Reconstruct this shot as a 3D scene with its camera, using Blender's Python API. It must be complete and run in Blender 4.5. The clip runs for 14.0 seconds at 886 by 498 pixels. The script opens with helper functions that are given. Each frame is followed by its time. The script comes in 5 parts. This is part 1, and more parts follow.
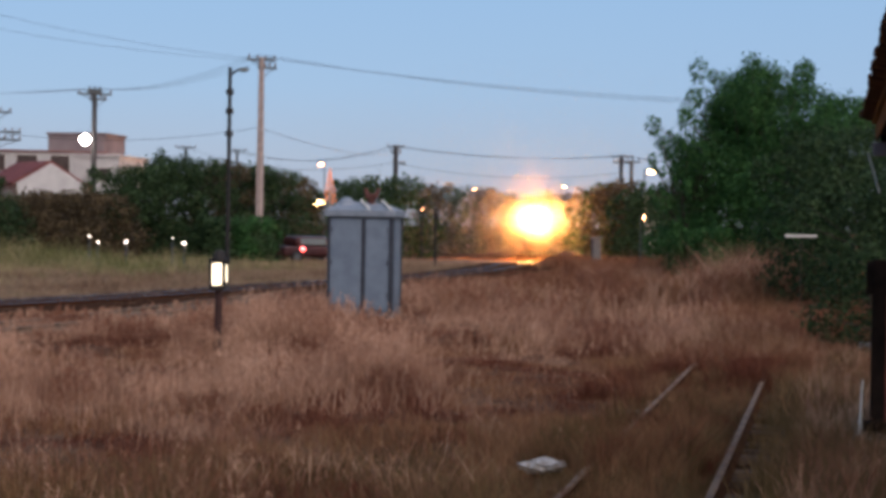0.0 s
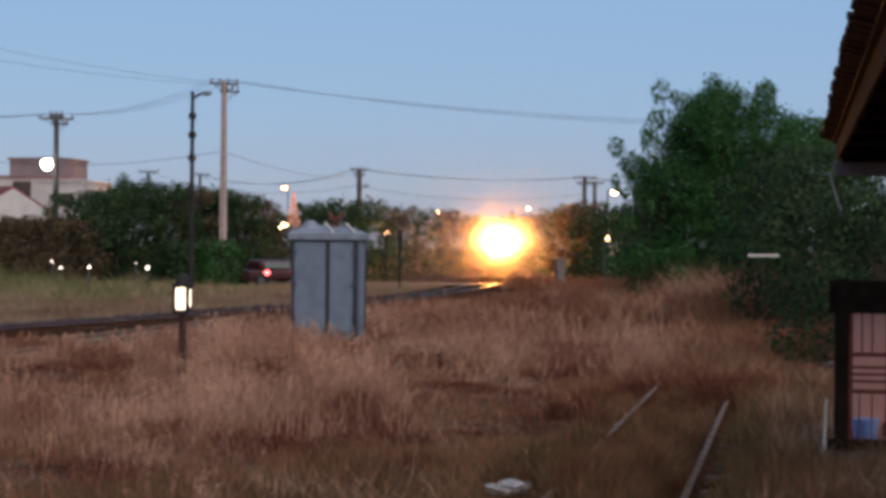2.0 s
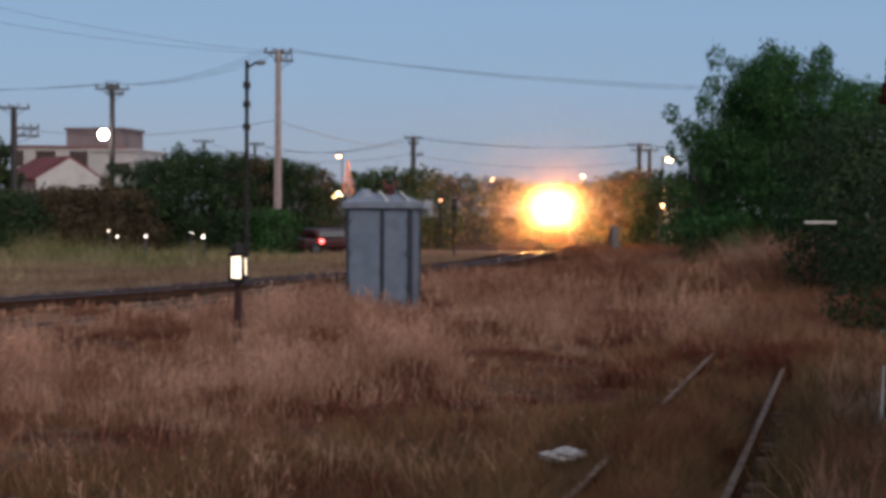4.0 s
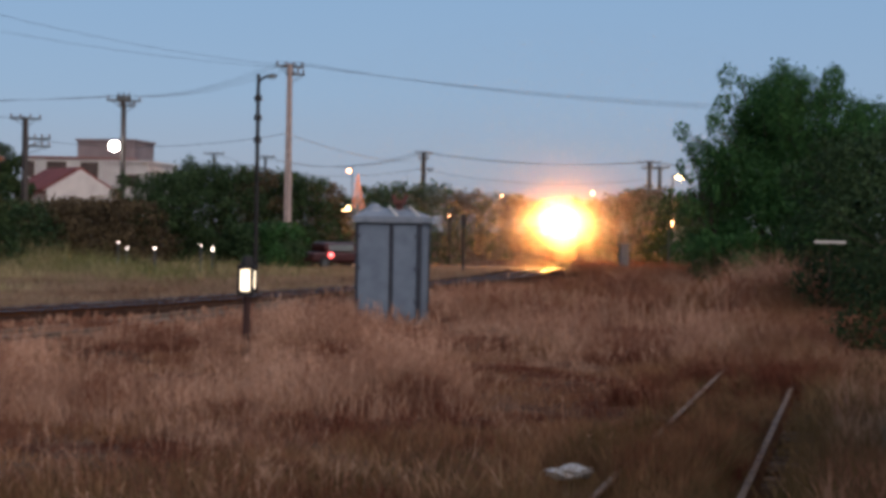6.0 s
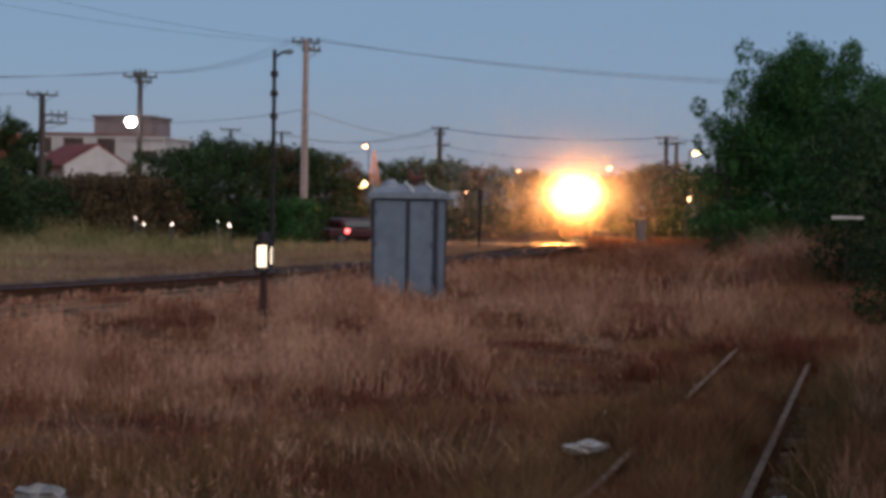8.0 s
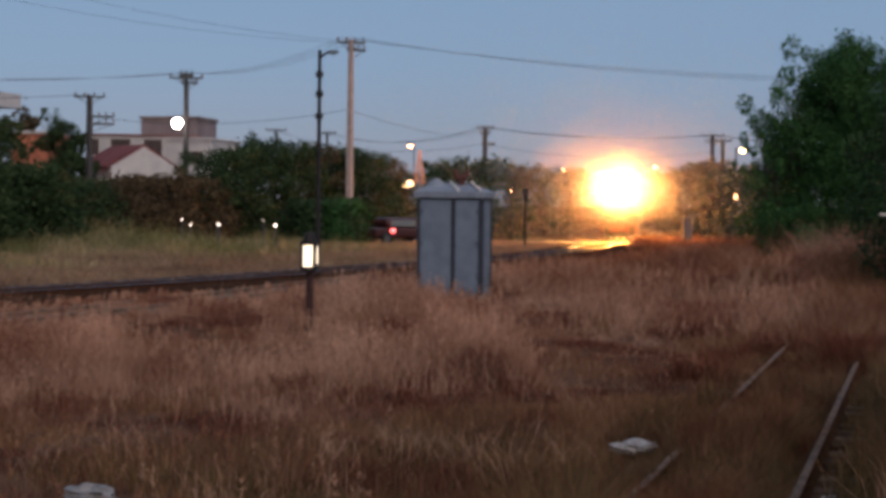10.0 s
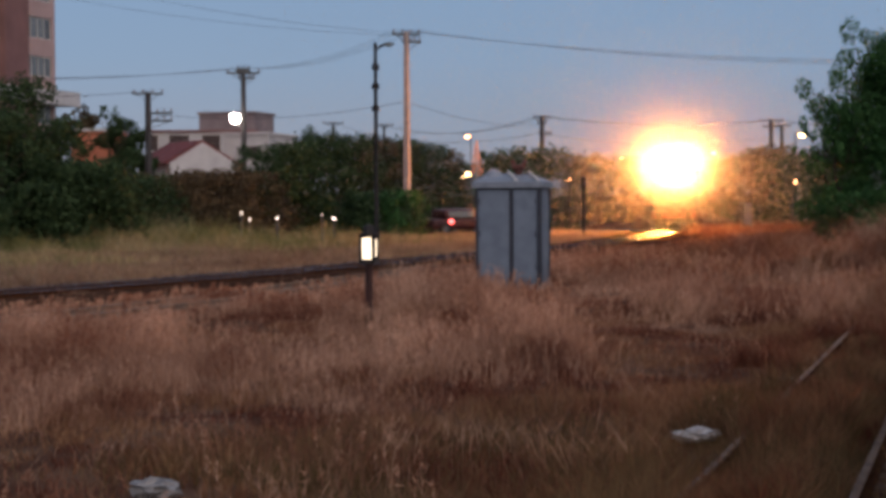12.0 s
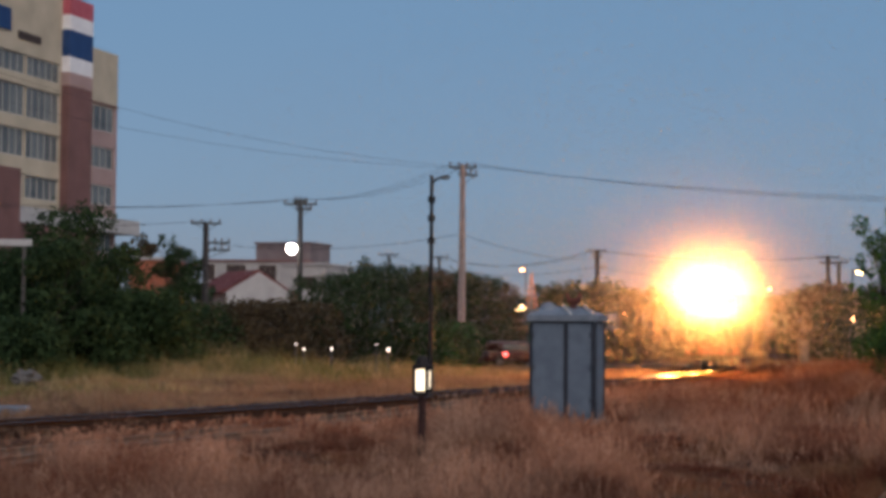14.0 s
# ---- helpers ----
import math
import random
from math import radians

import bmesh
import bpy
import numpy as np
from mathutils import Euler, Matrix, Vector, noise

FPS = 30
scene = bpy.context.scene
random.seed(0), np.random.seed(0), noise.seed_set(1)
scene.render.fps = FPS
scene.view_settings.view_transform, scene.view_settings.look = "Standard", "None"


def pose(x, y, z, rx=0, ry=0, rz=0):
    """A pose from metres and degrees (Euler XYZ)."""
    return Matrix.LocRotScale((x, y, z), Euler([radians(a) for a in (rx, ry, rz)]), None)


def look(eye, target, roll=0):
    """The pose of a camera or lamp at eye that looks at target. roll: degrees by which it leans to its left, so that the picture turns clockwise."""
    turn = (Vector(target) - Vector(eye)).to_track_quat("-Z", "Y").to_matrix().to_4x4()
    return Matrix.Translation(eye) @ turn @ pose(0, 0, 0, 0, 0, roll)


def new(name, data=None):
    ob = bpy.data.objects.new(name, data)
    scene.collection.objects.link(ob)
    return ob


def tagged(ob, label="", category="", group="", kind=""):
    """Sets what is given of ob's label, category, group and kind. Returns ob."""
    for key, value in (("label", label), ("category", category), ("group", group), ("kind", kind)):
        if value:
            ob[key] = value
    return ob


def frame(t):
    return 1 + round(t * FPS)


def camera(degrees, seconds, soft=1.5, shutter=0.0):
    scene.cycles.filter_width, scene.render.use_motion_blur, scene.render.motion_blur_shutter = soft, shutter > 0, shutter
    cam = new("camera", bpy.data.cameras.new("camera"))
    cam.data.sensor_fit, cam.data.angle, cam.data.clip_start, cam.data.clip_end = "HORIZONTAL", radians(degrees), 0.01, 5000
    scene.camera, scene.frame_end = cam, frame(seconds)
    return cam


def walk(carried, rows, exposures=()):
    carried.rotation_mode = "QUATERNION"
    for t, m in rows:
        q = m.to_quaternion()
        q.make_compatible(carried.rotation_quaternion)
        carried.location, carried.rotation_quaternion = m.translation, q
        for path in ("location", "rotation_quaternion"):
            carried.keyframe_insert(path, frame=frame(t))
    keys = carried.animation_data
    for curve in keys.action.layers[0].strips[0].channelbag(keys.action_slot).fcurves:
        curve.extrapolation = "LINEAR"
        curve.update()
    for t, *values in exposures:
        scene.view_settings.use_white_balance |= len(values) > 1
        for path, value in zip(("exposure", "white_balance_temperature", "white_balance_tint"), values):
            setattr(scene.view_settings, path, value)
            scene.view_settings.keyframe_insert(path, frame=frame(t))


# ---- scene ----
cam = camera(30.0, 14.0, soft=4.0)
EYE = (0.0, 0.0, 2.0)
# seconds, yaw to the left of +y, pitch, roll, in degrees
TURNS = [(0.0, 0.001, -0.879, 1.0), (0.3, -0.03, -0.48, 0.7), (0.5, -0.281, 0.113, 0.561), (1.0, -0.884, 0.65, 0.889), (1.5, -1.484, -0.51, 0.626),
         (2.0, -1.227, -0.088, 0.543), (2.5, -1.06, 0.158, 0.519), (3.0, -0.526, -0.799, 0.82), (3.5, 0.099, -2.369, 0.614), (3.7, 0.54, -2.92, 0.5),
         (4.0, 0.646, -1.208, 0.321), (4.2, 1.513, -0.574, 0.181), (6.3, 0.928, -0.743, 1.041), (6.5, 1.165, -1.118, 0.67),
         (7.0, 0.578, -1.47, 0.807), (7.5, 1.499, -1.481, 0.882), (8.0, 1.524, -1.529, 0.951), (8.2, 1.72, -1.50, 0.9), (10.3, 3.73, -1.58, 0.42), (10.5, 4.298, -1.474, 0.114),
         (11.0, 4.838, -1.879, -0.335), (11.5, 5.399, -1.904, -0.435), (12.0, 5.135, -1.907, -0.342), (12.5, 5.115, -1.598, -0.023),
         (13.0, 5.088, -0.88, -0.007), (13.5, 6.083, -0.288, -0.136), (13.7, 6.5, 0.36, 0.05), (14.0, 7.025, 2.671, 0.422)]


def aim(yaw, pitch, roll):
    a, b = radians(yaw), radians(pitch)
    way = Vector((-math.sin(a) * math.cos(b), math.cos(a) * math.cos(b), math.sin(b)))
    return look(EYE, Vector(EYE) + way * 10, roll)


walk(cam, [(t, aim(a, b, c)) for t, a, b, c in TURNS],
     exposures=[(0, 0.92, 6600, 13), (0.5, 0.84, 6600, 13), (1.0, 0.7, 6600, 13), (1.5, 0.78, 6600, 13), (2.5, 0.74, 6600, 13), (3.5, 0.85, 6600, 13), (4.0, 0.56, 6600, 13), (6.3, 0.6, 6600, 13), (7.0, 0.66, 6650, 14), (7.5, 0.3, 6600, 13), (8.0, 0.24, 6550, 13), (10.5, 0.33, 6650, 16), (11.5, 0.33, 6700, 17), (13.5, 0.25, 6700, 17), (14.0, 0.14, 6450, 11)])

# ---- sky: dusk, the sun just down behind the camera ----
world = bpy.data.worlds.new("dusk")
scene.world = world
world.use_nodes = True
wn = world.node_tree.nodes
sky = wn.new("ShaderNodeTexSky")
sky.sky_type = "NISHITA"
sky.sun_disc = False
sky.sun_elevation = radians(9.0)
sky.sun_rotation = radians(150)
sky.altitude = 50
sky.air_density, sky.dust_density, sky.ozone_density = 1.0, 0.4, 3.0
# the even blue of dusk, paler low down, over the sky texture's glow
place = wn.new("ShaderNodeTexCoord")
split = wn.new("ShaderNodeSeparateXYZ")
dusk = wn.new("ShaderNodeValToRGB")
stops = [(0.0, (0.40, 0.44, 0.57)), (0.03, (0.37, 0.455, 0.62)), (0.08, (0.325, 0.485, 0.715)), (0.18, (0.275, 0.475, 0.745)), (1.0, (0.20, 0.40, 0.72))]
while len(dusk.color_ramp.elements) < len(stops):
    dusk.color_ramp.elements.new(0.5)
for e, (pos, col) in zip(dusk.color_ramp.elements, stops):
    e.position, e.color = pos, (*col, 1)
world.node_tree.links.new(place.outputs["Generated"], split.inputs[0])
world.node_tree.links.new(split.outputs[2], dusk.inputs[0])
mixed = wn.new("ShaderNodeMix")
mixed.data_type, mixed.blend_type = "RGBA", "ADD"
mixed.inputs[0].default_value = 0.02
world.node_tree.links.new(dusk.outputs[0], mixed.inputs[6])
world.node_tree.links.new(sky.outputs[0], mixed.inputs[7])
world.node_tree.links.new(mixed.outputs[2], wn["Background"].inputs[0])
wn["Background"].inputs[1].default_value = 0.5
sun = new("sun", bpy.data.lights.new("sun", "SUN"))
sun.data.energy, sun.data.angle, sun.data.color = 2.0, radians(90), (1.0, 0.82, 0.70)
sun.matrix_world = look((0, 0, 50), (-20, 34, 22))

# ---- materials ----


def material(name, colors, scale=4.0, rough=0.8, metal=0.0, bump=0.2, bump_scale=None, island=0.0, obj_random=0.0,
             emit=None, translucent=0.0, detail=6.0):
    """Two noises mix up to three colours; a finer one gives relief."""
    m = bpy.data.materials.new(name)
    m.use_nodes = True
    n, l = m.node_tree.nodes, m.node_tree.links
    b = n["Principled BSDF"]
    tc = n.new("ShaderNodeTexCoord")
    ns = n.new("ShaderNodeTexNoise")
    ns.inputs["Scale"].default_value, ns.inputs["Detail"].default_value = scale, detail
    l.new(tc.outputs["Object"], ns.inputs["Vector"])
    fac = ns.outputs["Fac"]
    if island or obj_random:
        src = n.new("ShaderNodeNewGeometry").outputs["Random Per Island"] if island else n.new("ShaderNodeObjectInfo").outputs["Random"]
        mx = n.new("ShaderNodeMix")
        mx.inputs[0].default_value = island or obj_random
        l.new(fac, mx.inputs[2])
        l.new(src, mx.inputs[3])
        fac = mx.outputs[0]
    r = n.new("ShaderNodeValToRGB")
    while len(r.color_ramp.elements) < len(colors):
        r.color_ramp.elements.new(0.5)
    lo, hi = (0.3, 0.7) if not (island or obj_random) else (0.2, 0.8)
    for k, c in enumerate(colors):
        e = r.color_ramp.elements[k]
        e.position = lo + (hi - lo) * k / max(1, len(colors) - 1)
        e.color = (*c, 1)
    l.new(fac, r.inputs[0])
    l.new(r.outputs[0], b.inputs["Base Color"])
    b.inputs["Roughness"].default_value, b.inputs["Metallic"].default_value = rough, metal
    b.inputs["Specular IOR Level"].default_value = 0.3
    if bump:
        bn = n.new("ShaderNodeTexNoise")
        bn.inputs["Scale"].default_value = bump_scale or scale * 6
        l.new(tc.outputs["Object"], bn.inputs["Vector"])
        bp = n.new("ShaderNodeBump")
        bp.inputs["Strength"].default_value, bp.inputs["Distance"].default_value = bump, 0.03
        l.new(bn.outputs["Fac"], bp.inputs["Height"])
        l.new(bp.outputs["Normal"], b.inputs["Normal"])
    if translucent:
        tr = n.new("ShaderNodeBsdfTranslucent")
        l.new(r.outputs[0], tr.inputs["Color"])
        ms = n.new("ShaderNodeMixShader")
        ms.inputs[0].default_value = translucent
        l.new(b.outputs[0], ms.inputs[1])
        l.new(tr.outputs[0], ms.inputs[2])
        l.new(ms.outputs[0], n["Material Output"].inputs[0])
    if emit:
        b.inputs["Emission Color"].default_value = (*emit[0], 1)
        b.inputs["Emission Strength"].default_value = emit[1]
    return m


def grass_material(name, ramps, scale):
    """Blades: a wide noise picks the patch, each blade has its own shade."""
    m = bpy.data.materials.new(name)
    m.use_nodes = True
    n, l = m.node_tree.nodes, m.node_tree.links
    b = n["Principled BSDF"]
    geo = n.new("ShaderNodeNewGeometry")
    ns = n.new("ShaderNodeTexNoise")
    ns.inputs["Scale"].default_value, ns.inputs["Detail"].default_value = scale, 6
    ns.inputs["Roughness"].default_value = 0.68
    l.new(geo.outputs["Position"], ns.inputs["Vector"])
    outs = []
    for colors in ramps:
        r = n.new("ShaderNodeValToRGB")
        r.color_ramp.elements[0].color, r.color_ramp.elements[1].color = (*colors[0], 1), (*colors[1], 1)
        l.new(geo.outputs["Random Per Island"], r.inputs[0])
        outs.append(r.outputs[0])
    fr = n.new("ShaderNodeMapRange")
    fr.inputs[1].default_value, fr.inputs[2].default_value = 0.44, 0.56
    l.new(ns.outputs["Fac"], fr.inputs[0])
    mx = n.new("ShaderNodeMix")
    mx.data_type = "RGBA"
    l.new(fr.outputs[0], mx.inputs[0])
    l.new(outs[0], mx.inputs[6])
    l.new(outs[1], mx.inputs[7])
    l.new(mx.outputs[2], b.inputs["Base Color"])
    b.inputs["Roughness"].default_value = 0.85
    b.inputs["Specular IOR Level"].default_value = 0.04
    tr = n.new("ShaderNodeBsdfTranslucent")
    l.new(mx.outputs[2], tr.inputs["Color"])
    ms = n.new("ShaderNodeMixShader")
    ms.inputs[0].default_value = 0.35
    l.new(b.outputs[0], ms.inputs[1])
    l.new(tr.outputs[0], ms.inputs[2])
    l.new(ms.outputs[0], n["Material Output"].inputs[0])
    return m


def lamp_material(name, color, strength, base=(0.8, 0.8, 0.8)):
    m = bpy.data.materials.new(name)
    m.use_nodes = True
    b = m.node_tree.nodes["Principled BSDF"]
    b.inputs["Base Color"].default_value = (*base, 1)
    b.inputs["Roughness"].default_value = 0.2
    b.inputs["Emission Color"].default_value, b.inputs["Emission Strength"].default_value = (*color, 1), strength
    return m


M_SOIL = material("dry_soil", [(0.04, 0.02, 0.014), (0.08, 0.043, 0.029), (0.12, 0.075, 0.05)], 0.9, 0.95, bump=0.5, bump_scale=9)
M_SOIL.node_tree.nodes["Principled BSDF"].inputs["Specular IOR Level"].default_value = 0.0
M_STRIP = grass_material("bleached_grass", (((0.144, 0.086, 0.052), (0.287, 0.188, 0.124)), ((0.211, 0.144, 0.092), (0.388, 0.282, 0.191))), 0.25)
M_BALLAST = material("ballast", [(0.024, 0.012, 0.008), (0.056, 0.031, 0.021)], 14, 1.0, island=0.5)
M_BALLAST.node_tree.nodes["Principled BSDF"].inputs["Specular IOR Level"].default_value = 0.0
M_RUST = material("rusty_rail", [(0.032, 0.012, 0.005), (0.078, 0.031, 0.013)], 18, 0.9, 0.0)
M_RUST.node_tree.nodes["Principled BSDF"].inputs["Specular IOR Level"].default_value = 0.05
M_HEAD = material("worn_rail_head", [(0.40, 0.36, 0.33), (0.56, 0.52, 0.48)], 9, 0.24, 1.0, bump=0.03)
M_OLDHEAD = material("rusted_rail_head", [(0.058, 0.032, 0.020), (0.210, 0.133, 0.088)], 5, 0.8, 0.0, bump=0.2)
M_OLDHEAD.node_tree.nodes["Principled BSDF"].inputs["Specular IOR Level"].default_value = 0.2
M_PALERAIL = material("pale_rail", [(0.098, 0.068, 0.050), (0.225, 0.170, 0.130)], 6, 0.9)
M_SLEEPER = material("old_timber_sleeper", [(0.05, 0.035, 0.028), (0.11, 0.08, 0.065)], 10, 0.95, obj_random=0.5)
M_SLEEPER.node_tree.nodes["Principled BSDF"].inputs["Specular IOR Level"].default_value = 0.0
M_HUT = material("grey_blue_painted_sheet", [(0.098, 0.126, 0.162), (0.142, 0.176, 0.216)], 3.0, 0.6, bump=0.06, bump_scale=20)
M_HUTDARK = material("dark_seam_and_eave_shadow", [(0.02, 0.024, 0.034), (0.034, 0.04, 0.052)], 6, 0.7)
M_HUTROOF = material("weathered_sheet_roof", [(0.12, 0.145, 0.175), (0.19, 0.215, 0.25)], 5, 0.6, bump=0.1)
M_COWL = material("rusty_vent", [(0.05, 0.02, 0.018), (0.11, 0.04, 0.03)], 8, 0.8)
M_CONC = material("pole_concrete", [(0.19, 0.178, 0.168), (0.29, 0.27, 0.25)], 5, 0.9, bump=0.15)
M_PINKCONC = material("pinkish_pole_concrete", [(0.26, 0.20, 0.175), (0.38, 0.29, 0.255)], 5, 0.9, bump=0.15)
M_GREYPOLE = material("dark_grey_pole", [(0.07, 0.066, 0.062), (0.13, 0.12, 0.112)], 5, 0.9, bump=0.15)
M_STEEL = material("dark_galvanised_steel", [(0.05, 0.055, 0.06), (0.11, 0.115, 0.12)], 6, 0.6, 0.5)
M_WIRE = material("black_cable", [(0.03, 0.03, 0.035), (0.05, 0.05, 0.055)], 3, 0.7, bump=0)
# silhouette against the bright sky, put into the poles' own colour
M_DARKPOLE = material("silhouette_pole", [(0.028, 0.026, 0.028), (0.06, 0.054, 0.052)], 7, 0.85, bump=0.15)
M_BLACK = material("black_paint", [(0.012, 0.011, 0.012), (0.03, 0.027, 0.026)], 9, 0.6)
M_BLACK.node_tree.nodes["Principled BSDF"].inputs["Specular IOR Level"].default_value = 0.12
M_IRON = material("rusty_dark_iron", [(0.02, 0.009, 0.008), (0.055, 0.024, 0.02)], 9, 0.85)
M_INSUL = material("brown_porcelain", [(0.07, 0.04, 0.03), (0.12, 0.07, 0.05)], 9, 0.3)
M_BARK = material("bark", [(0.03, 0.023, 0.018), (0.07, 0.054, 0.042)], 7, 0.95, bump=0.6)
M_LEAF = material("leaves_green", [(0.013, 0.043, 0.014), (0.033, 0.090, 0.027), (0.061, 0.144, 0.044)], 0.6, 0.6, bump=0, island=0.6, translucent=0.3)
M_LEAFDARK = material("leaves_dark", [(0.012, 0.025, 0.011), (0.028, 0.053, 0.021), (0.052, 0.084, 0.034)], 0.5, 0.65, bump=0, island=0.6, translucent=0.25)
M_LEAFBROWN = material("leaves_dry", [(0.036, 0.027, 0.017), (0.071, 0.052, 0.029), (0.114, 0.084, 0.044)], 0.5, 0.7, bump=0, island=0.6, translucent=0.25)
for leafy in (M_LEAF, M_LEAFDARK, M_LEAFBROWN):
    leafy.node_tree.nodes["Principled BSDF"].inputs["Specular IOR Level"].default_value = 0.08
M_GRASS = grass_material("dry_grass", (((0.125, 0.049, 0.032), (0.298, 0.136, 0.081)), ((0.381, 0.206, 0.133), (0.688, 0.432, 0.293))), 0.5)
M_GRASSRED = grass_material("red_dry_grass", (((0.066, 0.022, 0.014), (0.187, 0.063, 0.037)), ((0.165, 0.074, 0.037), (0.341, 0.190, 0.101))), 0.45)
M_GRASSGREEN = grass_material("half_green_grass", (((0.062, 0.043, 0.017), (0.140, 0.091, 0.039)), ((0.129, 0.077, 0.038), (0.264, 0.166, 0.082))), 0.6)
M_GRASSFAR = grass_material("far_green_grass", (((0.075, 0.088, 0.03), (0.20, 0.205, 0.08)), ((0.24, 0.195, 0.10), (0.48, 0.385, 0.215))), 0.22)
M_DARKWOOD = material("dark_stained_wood", [(0.008, 0.006, 0.005), (0.022, 0.014, 0.011)], 5, 0.95, bump=0.3)
M_DARKWOOD.node_tree.nodes["Principled BSDF"].inputs["Specular IOR Level"].default_value = 0.05
M_REDWOOD = material("dark_red_painted_wood", [(0.11, 0.025, 0.022), (0.19, 0.05, 0.04)], 5, 0.6)
M_PINK = material("salmon_painted_wall", [(0.55, 0.27, 0.22), (0.66, 0.36, 0.3)], 2.5, 0.85, bump=0.08)
M_BLUEPL = material("blue_plastic", [(0.12, 0.25, 0.6), (0.3, 0.45, 0.75)], 6, 0.4)
M_TILE = material("old_roof_tiles", [(0.014, 0.009, 0.008), (0.035, 0.021, 0.018)], 6, 0.85, obj_random=0.4)
M_TILE.node_tree.nodes["Principled BSDF"].inputs["Specular IOR Level"].default_value = 0.05
M_CREAM = material("cream_render", [(0.395, 0.347, 0.260), (0.508, 0.446, 0.340)], 0.6, 0.9, bump=0.05)
M_MAROON = material("maroon_render", [(0.14, 0.075, 0.07), (0.20, 0.105, 0.098)], 0.6, 0.9, bump=0.05)
M_ROSE = material("rose_render", [(0.31, 0.215, 0.20), (0.40, 0.285, 0.265)], 0.5, 0.9, bump=0.05)
M_GLASS = material("dark_window_glass", [(0.07, 0.085, 0.09), (0.17, 0.19, 0.19)], 0.8, 0.25, obj_random=0.5, bump=0)
M_FRAMEW = material("pale_frame", [(0.42, 0.4, 0.36), (0.55, 0.52, 0.48)], 3, 0.7)
M_FLAGRED = material("red_panel", [(0.40, 0.085, 0.11), (0.48, 0.12, 0.15)], 1.5, 0.7)
M_FLAGWHITE = material("white_panel", [(0.68, 0.68, 0.7), (0.8, 0.8, 0.8)], 1.5, 0.7)
M_FLAGBLUE = material("blue_panel", [(0.012, 0.045, 0.14), (0.02, 0.062, 0.175)], 1.5, 0.7)
M_SHUTTER = material("dark_shutter", [(0.035, 0.026, 0.024), (0.075, 0.055, 0.05)], 3, 0.8)
M_WHITEWALL = material("white_render", [(0.34, 0.335, 0.33), (0.46, 0.45, 0.44)], 0.8, 0.9, bump=0.05)
M_REDROOF = material("red_roof", [(0.10, 0.025, 0.022), (0.17, 0.045, 0.036)], 1.2, 0.8, bump=0.3)
M_GREYBLOCK = material("grey_pink_render", [(0.15, 0.12, 0.125), (0.22, 0.18, 0.18)], 0.7, 0.9)
M_ASPHALT = material("asphalt", [(0.035, 0.035, 0.036), (0.06, 0.058, 0.057)], 3, 0.9)
M_CAR = material("dark_red_car_paint", [(0.035, 0.012, 0.012), (0.055, 0.018, 0.018)], 2, 0.3, 0.2, bump=0)
M_TYRE = material("rubber", [(0.015, 0.015, 0.015), (0.03, 0.03, 0.03)], 9, 0.9)
M_LOCO = material("loco_dark_paint", [(0.012, 0.009, 0.009), (0.03, 0.02, 0.018)], 2, 0.6)
# flecks added before the headlamp to stand in for its lens glare
M_GLARE = material("glare_fleck", [(0.38, 0.33, 0.28), (0.44, 0.39, 0.33)], 1, 1.0, bump=0, translucent=0.5)
M_GLARE.node_tree.nodes["Principled BSDF"].inputs["Specular IOR Level"].default_value = 0.0
L_HEAD = lamp_material("headlamp_glow", (1.0, 0.39, 0.10), 12500.0)
L_LANTERN = lamp_material("lantern_glow", (1.0, 0.80, 0.52), 1.5)
L_WHITE = lamp_material("white_street_lamp_glow", (1.0, 0.93, 0.85), 30.0)
L_WARM = lamp_material("warm_street_lamp_glow", (1.0, 0.62, 0.25), 16.0)
L_ORANGE = lamp_material("orange_lamp_glow", (1.0, 0.40, 0.16), 14.0)
# emission that stands in for light falling on the orange spire
L_SPIRE = lamp_material("lit_spire_glow", (1.0, 0.30, 0.13), 0.9, (0.3, 0.08, 0.04))
L_PALE = lamp_material("pale_lamp_glow", (1.0, 0.84, 0.70), 5.0)
L_RED = lamp_material("tail_lamp_glow", (1.0, 0.06, 0.05), 4.0)

# ---- mesh helpers ----


def part(name, bm, mat, parent=None, label="", kind=""):
    me = bpy.data.meshes.new(name)
    bm.to_mesh(me)
    bm.free()
    me.materials.append(mat)
    ob = new(name, me)
    if parent:
        ob.parent = parent
    return tagged(ob, label=label, kind=kind)


def thing(name, m, label, category, group="", kind=""):
    ob = new(name)
    ob.empty_display_size = 0.2
    ob.matrix_basis = m
    return tagged(ob, label=label, category=category, group=group, kind=kind)


def box(bm, x0, x1, y0, y1, z0, z1, bevel=0.0):
    m = Matrix.LocRotScale(((x0 + x1) / 2, (y0 + y1) / 2, (z0 + z1) / 2), None, (abs(x1 - x0), abs(y1 - y0), abs(z1 - z0)))
    r = bmesh.ops.create_cube(bm, size=1.0, matrix=m)
    if bevel:
        es = list({e for v in r["verts"] for e in v.link_edges})
        bmesh.ops.bevel(bm, geom=es, offset=bevel, segments=2, affect="EDGES", profile=0.5)
    return bm


def tube(bm, a, b, r0, r1=None, n=10):
    a, b = Vector(a), Vector(b)
    m = Matrix.Translation((a + b) / 2) @ (b - a).to_track_quat("Z", "Y").to_matrix().to_4x4()
    bmesh.ops.create_cone(bm, cap_ends=True, segments=n, radius1=r0, radius2=r0 if r1 is None else r1, depth=(b - a).length, matrix=m)
    return bm


def ball(bm, c, rx, ry=None, rz=None, u=16, v=10):
    bmesh.ops.create_uvsphere(bm, u_segments=u, v_segments=v, radius=1.0,
                              matrix=Matrix.LocRotScale(c, None, (rx, ry or rx, rz or rx)))
    return bm


